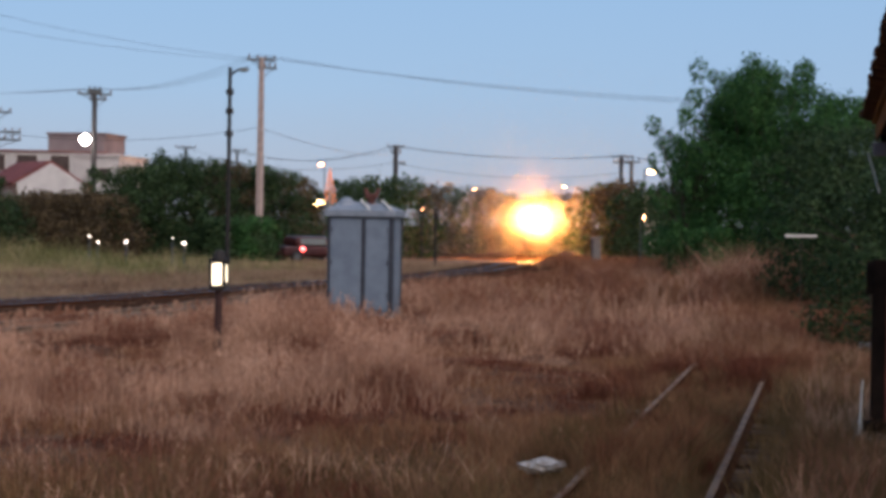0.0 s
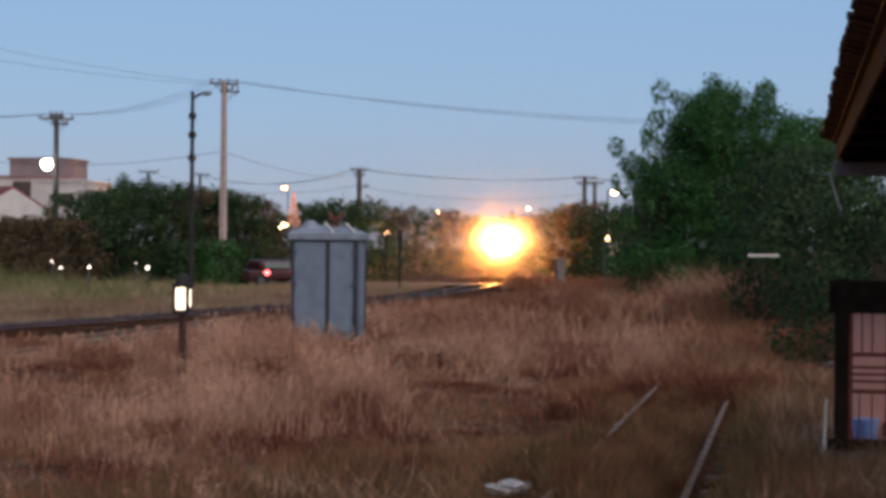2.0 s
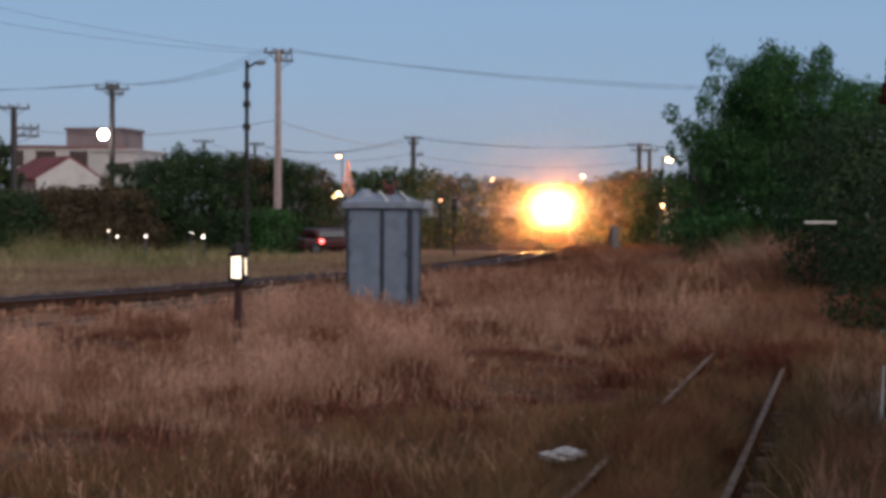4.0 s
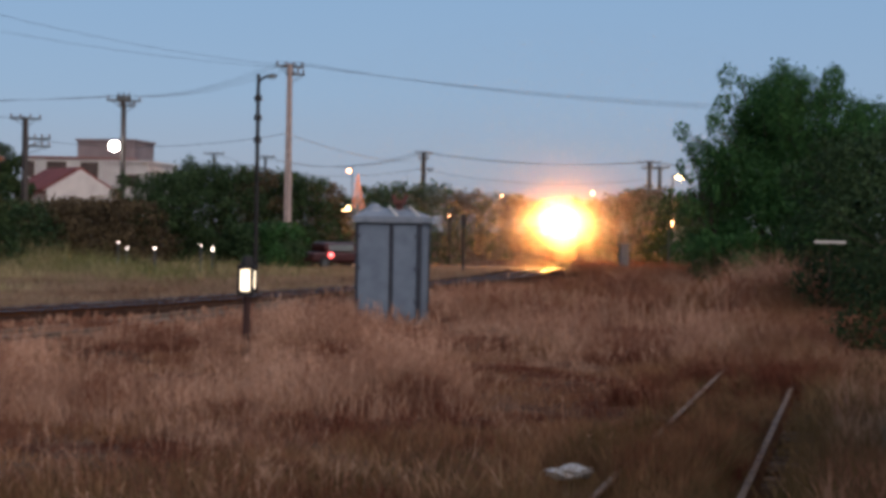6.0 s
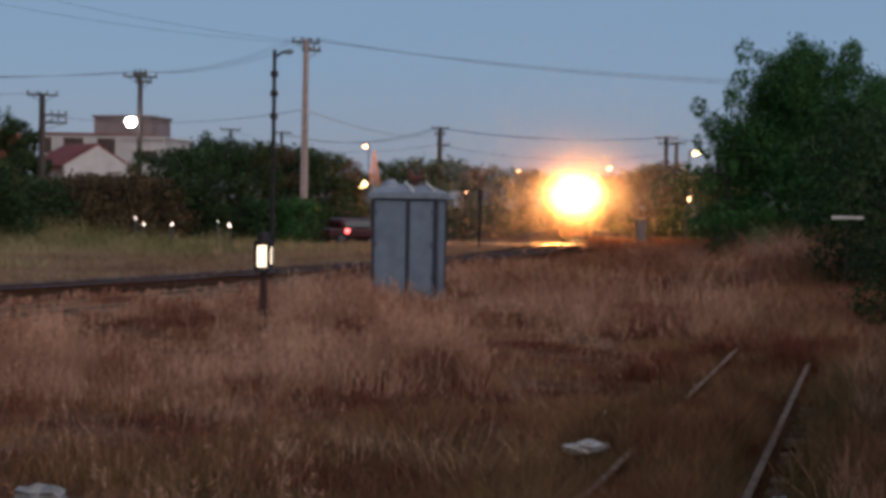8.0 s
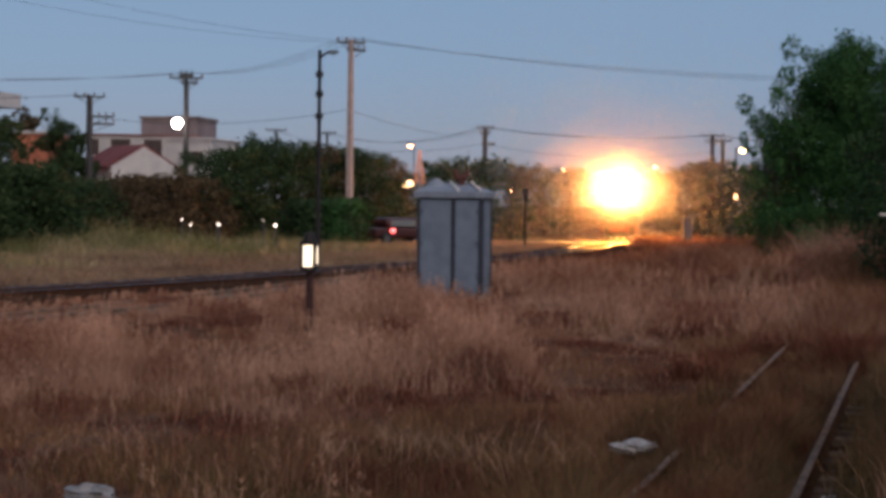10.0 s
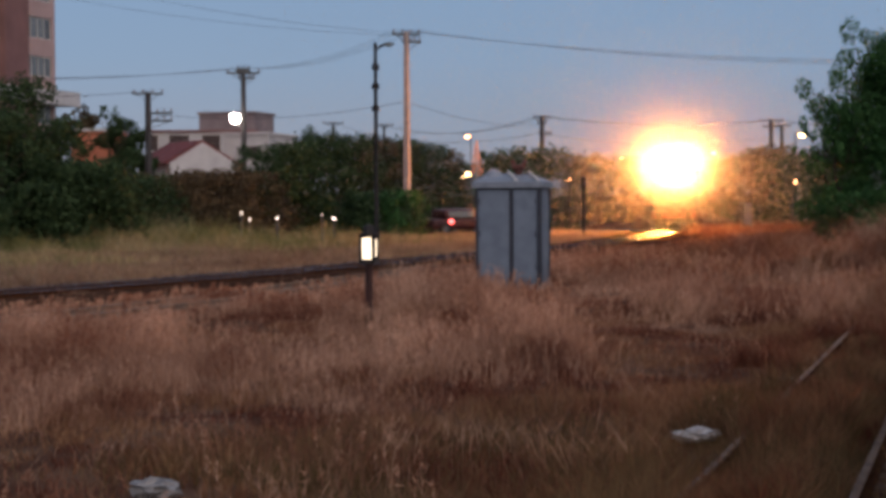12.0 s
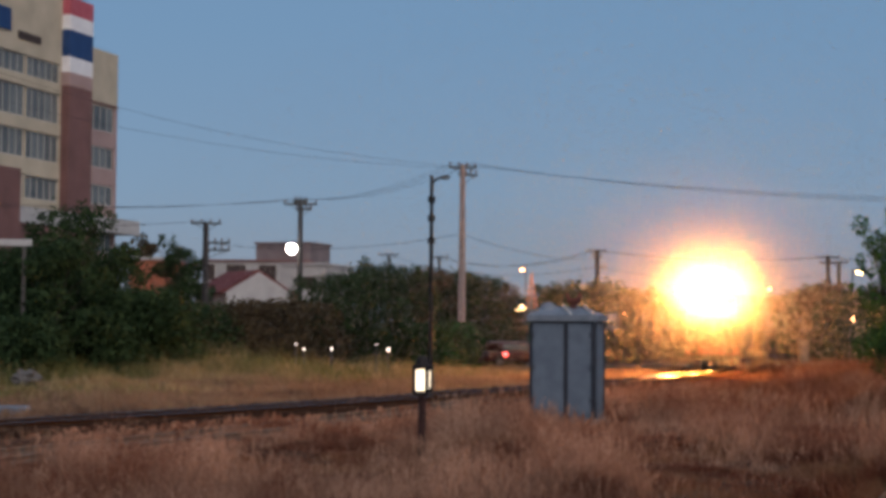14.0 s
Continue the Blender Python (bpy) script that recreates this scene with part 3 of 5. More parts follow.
sow("verge_straw", 90000, 22, 64, -26, 2, 0.14, 0.4, 0.012, M_GRASS, "short pale straw on the verge of the main line", keep_verge, 23, 0.4)
sow("ballast_tufts", 90000, 24, 64, -26, 2, 0.08, 0.3, 0.011, M_STRIP, "pale dry tufts seeded in the ballast", keep_line, 24, 0.45, 0.3)
sow("yard_tufts", 70000, 48, 90, -25, -4, 0.5, 1.25, 0.02, M_GRASSFAR, "rank pale green tufts before the hedge", keep_tufts, 25, 1.9, 0.24)
sow("rank_weeds", 45000, 40, 64, 0.5, 13, 0.55, 1.3, 0.014, M_GRASSRED, "tall brown weeds where the siding is lost", keep_tall, 21, 1.1, 0.25)
sow("rank_straw", 26000, 40, 66, 0.5, 13, 0.6, 1.35, 0.012, M_GRASS, "tall feathery straw beside the main line", keep_tall, 22, 1.3, 0.2)


def along_siding(n, s0, s1, y0, y1, h0, h1, mat, label, seed, gaps=()):
    """Weeds sown in a strip beside or between the siding's rails."""
    r = np.random.default_rng(seed)
    y = r.uniform(y0, y1, n)
    s = r.uniform(s0, s1, n)
    x = np.interp(y, SIDING[:, 1], SIDING[:, 0]) + s / S_DIR.y
    ok = (r.uniform(0, 1, n) < 0.2 + 0.9 * patch(x, y, 1.9, 1.0)) & clear_litter(x, y)
    for a, b in gaps:
        ok &= ~((y > a) & (y < b))
    x, y = x[ok], y[ok]
    h = r.uniform(h0, h1, len(x)) * (0.5 + 0.7 * patch(x, y, 1.3, 6.0))
    return blades("siding_weeds", x, y, h, 0.008 * r.uniform(0.6, 1.4, len(x)), mat, label, 0.9, seed)


along_siding(31500, -0.46, 0.47, 8.5, 27, 0.14, 0.34, M_GRASSRED, "brown weeds between the siding's rails", 31)
along_siding(12000, -0.46, 0.47, 8.5, 27, 0.14, 0.36, M_GRASSGREEN, "olive weeds between the siding's rails", 32)
along_siding(15000, -1.15, -0.57, 8.5, 27, 0.3, 0.55, M_GRASSRED, "brown weeds crowding the siding's rail", 33, [(17.3, 19.6), (20.0, 23.4)])
along_siding(9000, -1.15, -0.57, 8.5, 18, 0.35, 0.72, M_GRASSGREEN, "olive weeds crowding the siding's rail", 34, [(17.3, 18)])
along_siding(15000, -0.5, 0.2, 8.5, 17.2, 0.34, 0.62, M_GRASSRED, "brown weeds between the siding's rails", 39)
along_siding(9000, -0.5, 0.3, 8.5, 17.2, 0.3, 0.6, M_GRASSGREEN, "olive weeds between the siding's rails", 40)
along_siding(6750, 0.1, 1.15, 21.6, 24.5, 0.3, 0.55, M_GRASSRED, "brown weeds over the rail", 41)
along_siding(27000, -1.1, 1.3, 23.5, 42, 0.35, 0.75, M_GRASSRED, "brown weeds burying the siding", 37)
along_siding(12000, -1.1, 1.3, 24, 44, 0.35, 0.75, M_GRASS, "straw grass burying the siding", 38)
along_siding(19500, 0.75, 2.6, 10, 27, 0.2, 0.55, M_GRASSGREEN, "olive weeds beside the siding", 35)
along_siding(12000, 1.1, 3.2, 10, 27, 0.25, 0.6, M_GRASS, "straw grass beside the siding", 36)


def seed_heads(name, n, d0, d1, a0, a1, keep, mat, seed, size):
    """Feathery heads: a leaning stalk top with a dozen fine spikelets."""
    x, y = sector(n, d0, d1, a0, a1)
    x, y, hv = clumped(x, y, 0.5, 0.2, seed)
    m, f = keep(x, y)
    x, y, f = x[m], y[m], f[m]
    r = np.random.default_rng(seed)
    n, k = len(x), 12
    h = r.uniform(0.5, 0.95, n) * np.clip(f, 0.2, 1.1)
    lx, ly = r.normal(0, 0.12, n) * h, r.normal(0, 0.12, n) * h
    z = ground_z(x, y)
    t = r.uniform(0.68, 1.05, (n, k))
    c = np.stack([x[:, None] + lx[:, None] * t, y[:, None] + ly[:, None] * t, z[:, None] + h[:, None] * t], -1)
    d = r.normal(size=(n, k, 3)) + np.array([0, 0, 0.7])
    d *= (size * r.uniform(0.5, 1.2, (n, k)) / np.linalg.norm(d, axis=-1))[..., None]
    w = np.cross(d, r.normal(size=(n, k, 3)))
    w *= 0.10 * size / np.linalg.norm(w, axis=-1)[..., None]
    v = np.stack([c - w, c + w, c + d], 2).reshape(-1, 3)
    spike = np.arange(len(v)).reshape(-1, 3)
    stalk = np.stack([np.stack([x - 0.002, y, z], 1), np.stack([x + 0.002, y, z], 1), np.stack([x + lx, y + ly, z + h * 1.02], 1)], 1).reshape(-1, 3)
    allv = np.concatenate([v, stalk])
    tri = np.concatenate([spike, np.arange(len(stalk)).reshape(-1, 3) + len(v)])
    mesh_np(name, allv, tri, mat, label="feathery pale seed heads above the dry grass", category="grass", kind="stuff")


seed_heads("seed_heads", 34000, 9.5, 30, -24, 11, keep_heads, M_GRASS, 21, 0.055)
seed_heads("seed_heads", 22000, 28, 62, -22, 13, keep_heads, M_GRASS, 22, 0.085)

# ---- trees and hedges ----


def bearing(az, d):
    """Plan place at a bearing (degrees right of +y) and distance."""
    return d * math.sin(radians(az)), d * math.cos(radians(az))


def crown_mesh(name, blobs, count, leaf, mat, parent, seed):
    """Leaves scattered through the shells of several lumps, thinner at the rim."""
    r = np.random.default_rng(seed)
    vol = np.array([b[3] * b[4] * b[5] for b in blobs]) ** 0.66
    which = r.choice(len(blobs), count, p=vol / vol.sum())
    bl = np.array(blobs)[which]
    d = r.normal(size=(count, 3))
    d /= np.linalg.norm(d, axis=1)[:, None]
    rad = r.uniform(0.45, 1.0, count) ** 0.5 * (0.86 + 0.22 * np.sin(d[:, 0] * 7 + which) * np.sin(d[:, 2] * 6 + d[:, 1] * 5)) + r.exponential(0.09, count)
    c = bl[:, :3] + d * bl[:, 3:] * rad[:, None]
    n = d + r.normal(0, 0.7, (count, 3))
    n /= np.linalg.norm(n, axis=1)[:, None]
    u = np.cross(n, r.normal(size=(count, 3)))
    u /= np.linalg.norm(u, axis=1)[:, None]
    w = np.cross(n, u)
    s = (leaf * r.uniform(0.6, 1.3, count))[:, None]
    v = np.stack([c - u * s, c - w * s * 0.5 - u * s * 0.1, c + u * s, c + w * s * 0.5 + u * s * 0.1], 1)
    v[:, :, 2] = np.maximum(v[:, :, 2], 0.02)
    f = np.array([[0, 1, 2, 3]]) + 4 * np.arange(count)[:, None]
    return mesh_np(name, v.reshape(-1, 3), f, mat, parent)


def tree(place, height, radius, lumps, leaves, leaf, mat, label, seed, low=0.15, category="tree", group="", sprays=9, taper=0.0):
    """Tapered trunk, limbs and a lumpy crown."""
    r = random.Random(seed)
    x, y = place
    th = thing("tree" if category == "tree" else "bush", pose(x, y, float(ground_z(x, y)) - 0.05), label, category, group)
    b = B()
    tr = max(0.05, height * 0.022)
    pts = [Vector((0, 0, -0.1))]
    for k in range(1, 5):
        pts.append(Vector((r.uniform(-0.06, 0.06) * height * k / 4, r.uniform(-0.06, 0.06) * height * k / 4, height * 0.72 * k / 4)))
    for k in range(4):
        tube(b, pts[k], pts[k + 1], tr * (1.2 - 0.25 * k), tr * (0.95 - 0.25 * k), 8)
    blobs = []
    for k in range(lumps):
        a = 2 * math.pi * k / lumps * 1.618 * 2 + r.uniform(-0.4, 0.4)
        t = low + (0.92 - low) * (k + 0.5) / lumps
        spread = radius * (0.72 * math.sin(math.pi * min(1, 0.25 + t * 0.68)) + 0.05) * (1 - taper * t)
        s = radius * r.uniform(0.26, 0.56)
        c = (math.cos(a) * spread, math.sin(a) * spread, height * t)
        zz = min(s * r.uniform(0.7, 1.0), height - c[2] if height - c[2] > 0.4 else 0.4)
        blobs.append((*c, s, s, zz))
        tube(b, pts[min(3, int(t * 4))] , c, tr * 0.4, tr * 0.12, 5)
    for k in range(sprays):
        a, e = r.uniform(0, 2 * math.pi), r.uniform(0.15, 1.0)
        q = r.uniform(0.95, 1.18)
        c = (math.cos(a) * radius * q * math.cos(e), math.sin(a) * radius * q * math.cos(e), height * (0.55 + 0.47 * math.sin(e) * q))
        s = radius * r.uniform(0.07, 0.15)
        blobs.append((*c, s, s, s * 1.3))
        tube(b, (c[0] * 0.4, c[1] * 0.4, height * 0.6), c, tr * 0.16, tr * 0.07, 4)
    blobs.append((0, 0, height * 0.82, radius * 0.4, radius * 0.4, height * 0.18))
    part("trunk", b, M_BARK, th)
    crown_mesh("crown", blobs, leaves, leaf, mat, th, seed)
    return th


def hedge_row():
    """The dark trees behind the yard: bearing, distance, height, radius, foliage."""
    rows = [(-22.5, 74, 5.5, 3.4, M_LEAFDARK), (-21.6, 64, 2.5, 2.0, M_LEAFDARK), (-20.9, 72, 5.7, 2.8, M_LEAFDARK), (-19.5, 70, 7.2, 2.5, M_LEAFDARK), (-18.5, 72, 5.4, 1.8, M_LEAFDARK), (-20.2, 66, 5.6, 2.2, M_LEAFDARK),
            (-17.4, 68, 3.7, 2.4, M_LEAFDARK), (-21.5, 70, 4.5, 2.8, M_LEAFDARK), (-19.6, 68, 3.8, 2.6, M_LEAFDARK), (-17.9, 68, 3.4, 2.6, M_LEAFDARK),
            (-16.2, 78, 3.2, 2.8, M_LEAFDARK), (-14.8, 80, 3.3, 2.8, M_LEAFBROWN), (-13.4, 82, 3.5, 2.8, M_LEAFBROWN), (-12.2, 84, 3.5, 2.6, M_LEAFBROWN), (-11.35, 91, 3.4, 2.0, M_LEAFDARK), (-16.3, 112, 8.0, 1.5, M_LEAFDARK), (-15.65, 113, 7.1, 1.4, M_LEAFDARK), (-17.3, 128, 9.1, 1.6, M_LEAFBROWN),
            (-10.7, 88, 5.1, 2.7, M_LEAFDARK), (-9.7, 92, 5.8, 2.6, M_LEAFDARK), (-8.7, 92, 5.7, 2.6, M_LEAFDARK), (-7.7, 97, 5.6, 2.6, M_LEAFBROWN),
            (-6.9, 98, 5.6, 2.7, M_LEAFDARK), (-6.1, 99, 5.3, 2.6, M_LEAFDARK), (-5.6, 104, 5.2, 2.6, M_LEAFBROWN), (-7.4, 82, 2.4, 2.0, M_LEAFDARK), (-6.9, 82, 2.3, 1.7, M_LEAF),
            (-4.3, 135, 4.9, 3.2, M_LEAFDARK), (-2.9, 138, 6.1, 3.4, M_LEAFDARK), (-1.6, 142, 6.4, 3.6, M_LEAFDARK), (-0.7, 178, 6.6, 3.4, M_LEAFBROWN), (0.25, 190, 6.6, 3.6, M_LEAFDARK),
            (1.2, 225, 7.4, 4.0, M_LEAFBROWN), (2.1, 250, 7.2, 4.4, M_LEAFDARK), (3.0, 262, 7.0, 4.4, M_LEAFBROWN), (3.9, 250, 7.2, 4.4, M_LEAFDARK), (4.95, 190, 6.8, 3.4, M_LEAFBROWN), (5.6, 160, 6.6, 3.6, M_LEAFDARK),
            (6.1, 146, 6.4, 3.2, M_LEAFBROWN), (6.9, 142, 5.6, 3.2, M_LEAFDARK), (7.6, 120, 5.2, 3.0, M_LEAFDARK), (8.6, 110, 5.0, 3.2, M_LEAFDARK)]
    for k, (az, d, h, r, m) in enumerate(rows):
        h -= float(line_z(d))
        kind = {M_LEAF.name: "green", M_LEAFDARK.name: "dark green", M_LEAFBROWN.name: "brownish, half-dry"}[m.name]
        near = d < 115
        tree(bearing(az, d), h, r, 13, 8000 if near else 5000, 0.105 if near else 0.16, m, f"{kind} roadside tree with a dense low crown", 50 + k, 0.08, group="trees behind the yard")


hedge_row()

# the big tree that has grown over the end of the siding, and shrubs under it
tree(bearing(10.3, 56), 7.7, 2.9, 26, 66000, 0.06, M_LEAF, "tall leafy green tree over the end of the siding", 11, 0.12, sprays=30, taper=0.6)
tree(bearing(12.6, 55), 6.7, 2.8, 20, 50000, 0.06, M_LEAF, "broad leafy green tree beside the siding", 12, 0.1, sprays=22)
tree(bearing(8.35, 55), 5.3, 1.35, 6, 4500, 0.07, M_LEAF, "slender green tree with open feathery twigs", 13, 0.12, sprays=46)
tree(bearing(14.6, 40), 4.9, 2.4, 16, 24000, 0.06, M_LEAFDARK, "dark green tree behind the wooden shelter", 14, 0.1)
tree(bearing(15.6, 27), 3.4, 1.5, 12, 14000, 0.045, M_LEAFDARK, "dark broad-leaved shrub beside the shelter", 15, 0.1, "shrub")
tree(bearing(9.0, 53), 2.3, 1.4, 9, 8000, 0.06, M_LEAF, "low green shrub at the tree's foot", 16, 0.1, "shrub")

# ---- poles, lamps and cables ----


def utility_pole(az, d, z_top, arms, mat, w0, w1, label, square=True, turn=0.0):
    x, y = bearing(az, d)
    z0 = float(ground_z(x, y)) - 0.1
    th = thing("utility_pole", pose(x, y, z0, 0, 0, turn), label, "utility pole", "power poles")
    h = z_top - z0
    b = B()
    tube(b, (0, 0, 0), (0, 0, h), w0 * (0.707 if square else 0.5), w1 * (0.707 if square else 0.5), 4 if square else 12)
    part("pole", b, mat, th)
    for dz, half, side in arms:
        b = B()
        box(b, -half + side, half + side, -0.06, 0.06, h - dz - 0.06, h - dz + 0.06, 0.01)
        arm = part("crossarm", b, M_STEEL, th)
        for k in range(4):
            px = -half + side + 0.08 + (2 * half - 0.16) * k / 3
            b = B()
            tube(b, (px, 0, h - dz + 0.06), (px, 0, h - dz + 0.16), 0.045, 0.03, 8)
            tube(b, (px, 0, h - dz + 0.16), (px, 0, h - dz + 0.26), 0.075, 0.05, 8)
            part("insulator", b, M_INSUL, arm)
        for sx in (-0.7, 0.7):
            part("brace", tube(B(), (0, 0, h - dz - 0.5), (side + sx * half, 0, h - dz - 0.05), 0.022, 0.022, 6), M_STEEL, arm)
    return th


MAINPOLE = utility_pole(-6.36, 87, 10.52, [(0.15, 0.75, 0), (0.55, 0.5, 0.3)], M_PINKCONC, 0.32, 0.2, "tall tapered square concrete power pole with insulators", turn=20)
LEFTPOLE = utility_pole(-11.97, 100, 9.5, [(0.2, 1.0, 0), (0.5, 0.5, 0.2)], M_DARKPOLE, 0.28, 0.2, "dark power pole carrying switchgear and a white lamp", turn=15)
FARLEFT = utility_pole(-15.2, 100, 8.15, [(0.1, 0.9, 0), (1.25, 0.7, 0.75), (1.7, 0.7, 0.75)], M_DARKPOLE, 0.34, 0.24, "dark power pole with three staggered crossarms", turn=10)
MIDPOLE = utility_pole(-1.69, 150, 9.0, [(0.1, 0.8, 0), (0.6, 0.5, 0), (1.6, 0.6, 0.3)], M_DARKPOLE, 0.4, 0.28, "distant dark power pole with crossarms")
RIGHTPOLE = utility_pole(6.1, 160, 8.9, [(0.15, 1.1, 0), (0.7, 0.8, 0)], M_DARKPOLE, 0.36, 0.26, "distant power pole, one of a pair")
utility_pole(6.45, 165, 8.6, [(0.15, 0.9, 0)], M_GREYPOLE, 0.34, 0.26, "distant power pole, one of a pair")
utility_pole(-8.9, 175, 9.6, [(0.1, 1.1, 0)], M_STEEL, 0.3, 0.2, "thin far power pole above the trees")
utility_pole(-7.15, 180, 9.6, [(0.1, 1.0, 0)], M_STEEL, 0.3, 0.2, "thin far power pole above the trees")

# switchgear on the left-hand pole
b = B()
box(b, -0.42, 0.42, -0.2, 0.2, 9.75, 10.1, 0.05)
for k in (-0.3, 0, 0.3):
    tube(b, (k, 0, 10.08), (k, 0, 10.3), 0.06, 0.04, 8)
part("switchgear", b, M_STEEL, LEFTPOLE, "dark switchgear box with bushings")
b = B()
tube(b, (-0.1, -0.1, 7.1), (-0.5, -0.7, 7.2), 0.04, 0.035, 8)
part("lamp_arm", b, M_STEEL, LEFTPOLE)
b = B()
ball(b, (-0.55, -0.8, 7.08), 0.29, 0.29, 0.29, 32, 20)
part("lamp_globe", b, L_WHITE, LEFTPOLE, "glaring white round lamp")


def street_lamp(az, d, z_top, reach, glow, label, r=0.07, lamp=(0.5, 0.16, 0.1), lit=True, mat=None):
    x, y = bearing(az, d)
    z0 = float(ground_z(x, y)) - 0.1
    th = thing("street_lamp", pose(x, y, z0), label, "street lamp", "street lamps")
    h = z_top - z0
    b = B()
    tube(b, (0, 0, 0), (0, 0, h), r, r * 0.75, 12)
    part("pole", b, mat or M_STEEL, th)
    b = B()
    tube(b, (0, 0, h - 0.25), (reach, 0, h - 0.05), r * 0.5, r * 0.4, 8)
    part("arm", b, mat or M_STEEL, th)
    b = B()
    c = reach + math.copysign(lamp[0] * 0.7, reach)
    ball(b, (c, 0, h - 0.04), lamp[0], lamp[1], lamp[2] * 0.7)
    head = part("lamp_head", b, M_STEEL, th)
    b = B()
    ball(b, (c, -0.02, h - 0.04 - lamp[2] * 0.7), lamp[0] * 0.8, lamp[1], lamp[2])
    part("glass", b, glow, head, "glowing lamp glass" if lit else "unlit lamp glass")
    return th


lp = street_lamp(-7.43, 52, 6.75, 0.28, M_GLASS, "dark thin steel lamp post with an unlit arm lamp", 0.075, (0.2, 0.09, 0.06), False, M_BLACK)
for z in (4.9, 5.6, 6.2):
    b = B()
    tube(b, (0, 0, z), (0, 0, z + 0.18), 0.12, 0.12, 10)
    part("clamp", b, M_BLACK, lp)
street_lamp(6.9, 140, 6.9, 0.3, L_WARM, "street lamp with a warm white glow", 0.08, (0.42, 0.2, 0.2))
street_lamp(-4.15, 128, 6.55, -0.1, L_ORANGE, "street lamp with an orange glow beside a lit mast", 0.05, (0.24, 0.15, 0.12))
street_lamp(-4.1, 126, 3.7, -0.15, L_WARM, "low lamp with a warm glow", 0.05, (0.26, 0.2, 0.2))
street_lamp(-4.3, 126, 3.45, -0.1, L_WARM, "low lamp with a warm glow", 0.05, (0.2, 0.15, 0.16))


def lit_mast():
    """A slim cone of made-up glow balls round a mast, for an orange-lit spire."""
    x, y = bearing(-3.95, 128)
    z0 = float(ground_z(x, y)) - 0.1
    th = thing("lit_mast", pose(x, y, z0), "slim orange-lit spire, its lit surface imitated by small glowing balls", "mast")
    top, foot = 6.2 - z0, 3.4 - z0
    part("mast", tube(B(), (0, 0, 0), (0, 0, top), 0.09, 0.05, 10), M_CONC, th)
    for k in range(6):
        a = k * math.pi / 3
        w = (0.5 * math.cos(a), 0.5 * math.sin(a))
        string = part("glow_wire", tube(B(), (0, 0, top), (w[0], w[1], foot), 0.012, 0.012, 5), M_WIRE, th)
        for j in range(9):
            t = (j + 0.5 * (k % 2) + 0.6) / 9.5
            part("glow_ball", ball(B(), (w[0] * t, w[1] * t, top + (foot - top) * t), 0.055, u=8, v=6), L_SPIRE, string, "added glowing ball for the spire's lit surface")


lit_mast()
street_lamp(6.8, 100, 2.75, 0.15, L_ORANGE, "low lamp with an orange glow at the yard's end", 0.035, (0.06, 0.06, 0.16))
street_lamp(4.05, 190, 6.6, 0.2, L_WARM, "far street lamp with a warm glow", 0.07, (0.24, 0.14, 0.14))
street_lamp(0.95, 200, 6.3, 0.2, L_ORANGE, "far street lamp with a faint orange glow", 0.07, (0.2, 0.12, 0.09))


def cable(a, b, sag, r=0.018):
    c = bpy.data.curves.new("cable", "CURVE")
    c.dimensions, c.bevel_depth, c.bevel_resolution = "3D", r, 1
    s = c.splines.new("POLY")
    n = 28
    s.points.add(n)
    for k in range(n + 1):
        t = k / n
        p = Vector(a).lerp(Vector(b), t)
        s.points[k].co = (p.x, p.y, p.z - 4 * sag * t * (1 - t), 1)
    c.materials.append(M_WIRE)
    return tagged(new("cable", c), "thin black overhead power cable", "cable", "overhead cables")


def head_of(az, d, z, off=0.0):
    x, y = bearing(az, d)
    return (x + off, y, z)


for k, off in enumerate((-0.6, -0.1, 0.5)):
    cable(head_of(-6.36, 87, 10.6, off), head_of(19, 80, 7.9, off), 0.75 + 0.12 * k, 0.009)
    cable(head_of(-6.36, 87, 10.6, off), head_of(-11.97, 100, 9.6, off), 0.6, 0.01)
    cable(head_of(-11.97, 100, 9.6, off), head_of(-24, 96, 8.6 + 0.1 * k, off), 0.4, 0.011)
    cable(head_of(-1.69, 150, 8.95, off), head_of(6.1, 160, 8.8, off), 0.6, 0.015)
    cable(head_of(6.1, 160, 8.8, off), head_of(16, 170, 8.6, off), 0.8, 0.015)
    cable(head_of(-1.69, 150, 8.95, off), head_of(-7.15, 180, 9.5, off), 1.2, 0.015)
cable(head_of(-6.36, 87, 10.3), head_of(-26, 92, 15.5), 1.0, 0.009)
cable(head_of(-6.36, 87, 10.4), head_of(-26, 92, 17.5), 1.2, 0.009)
cable(head_of(-6.3, 87, 6.8), head_of(-1.69, 150, 8.2), 0.5, 0.016)
cable(head_of(-6.3, 87, 6.9), head_of(-15.2, 100, 6.9), 0.6, 0.014)
cable(head_of(-15.2, 100, 8.2), head_of(-26, 104, 8.2), 0.4, 0.016)
cable(head_of(-1.69, 150, 7.4), head_of(6.1, 160, 7.2), 0.9, 0.02)
cable(head_of(-8.9, 175, 9.5), head_of(-1.69, 150, 7.5), 1.4, 0.02)

# ---- relay hut ----


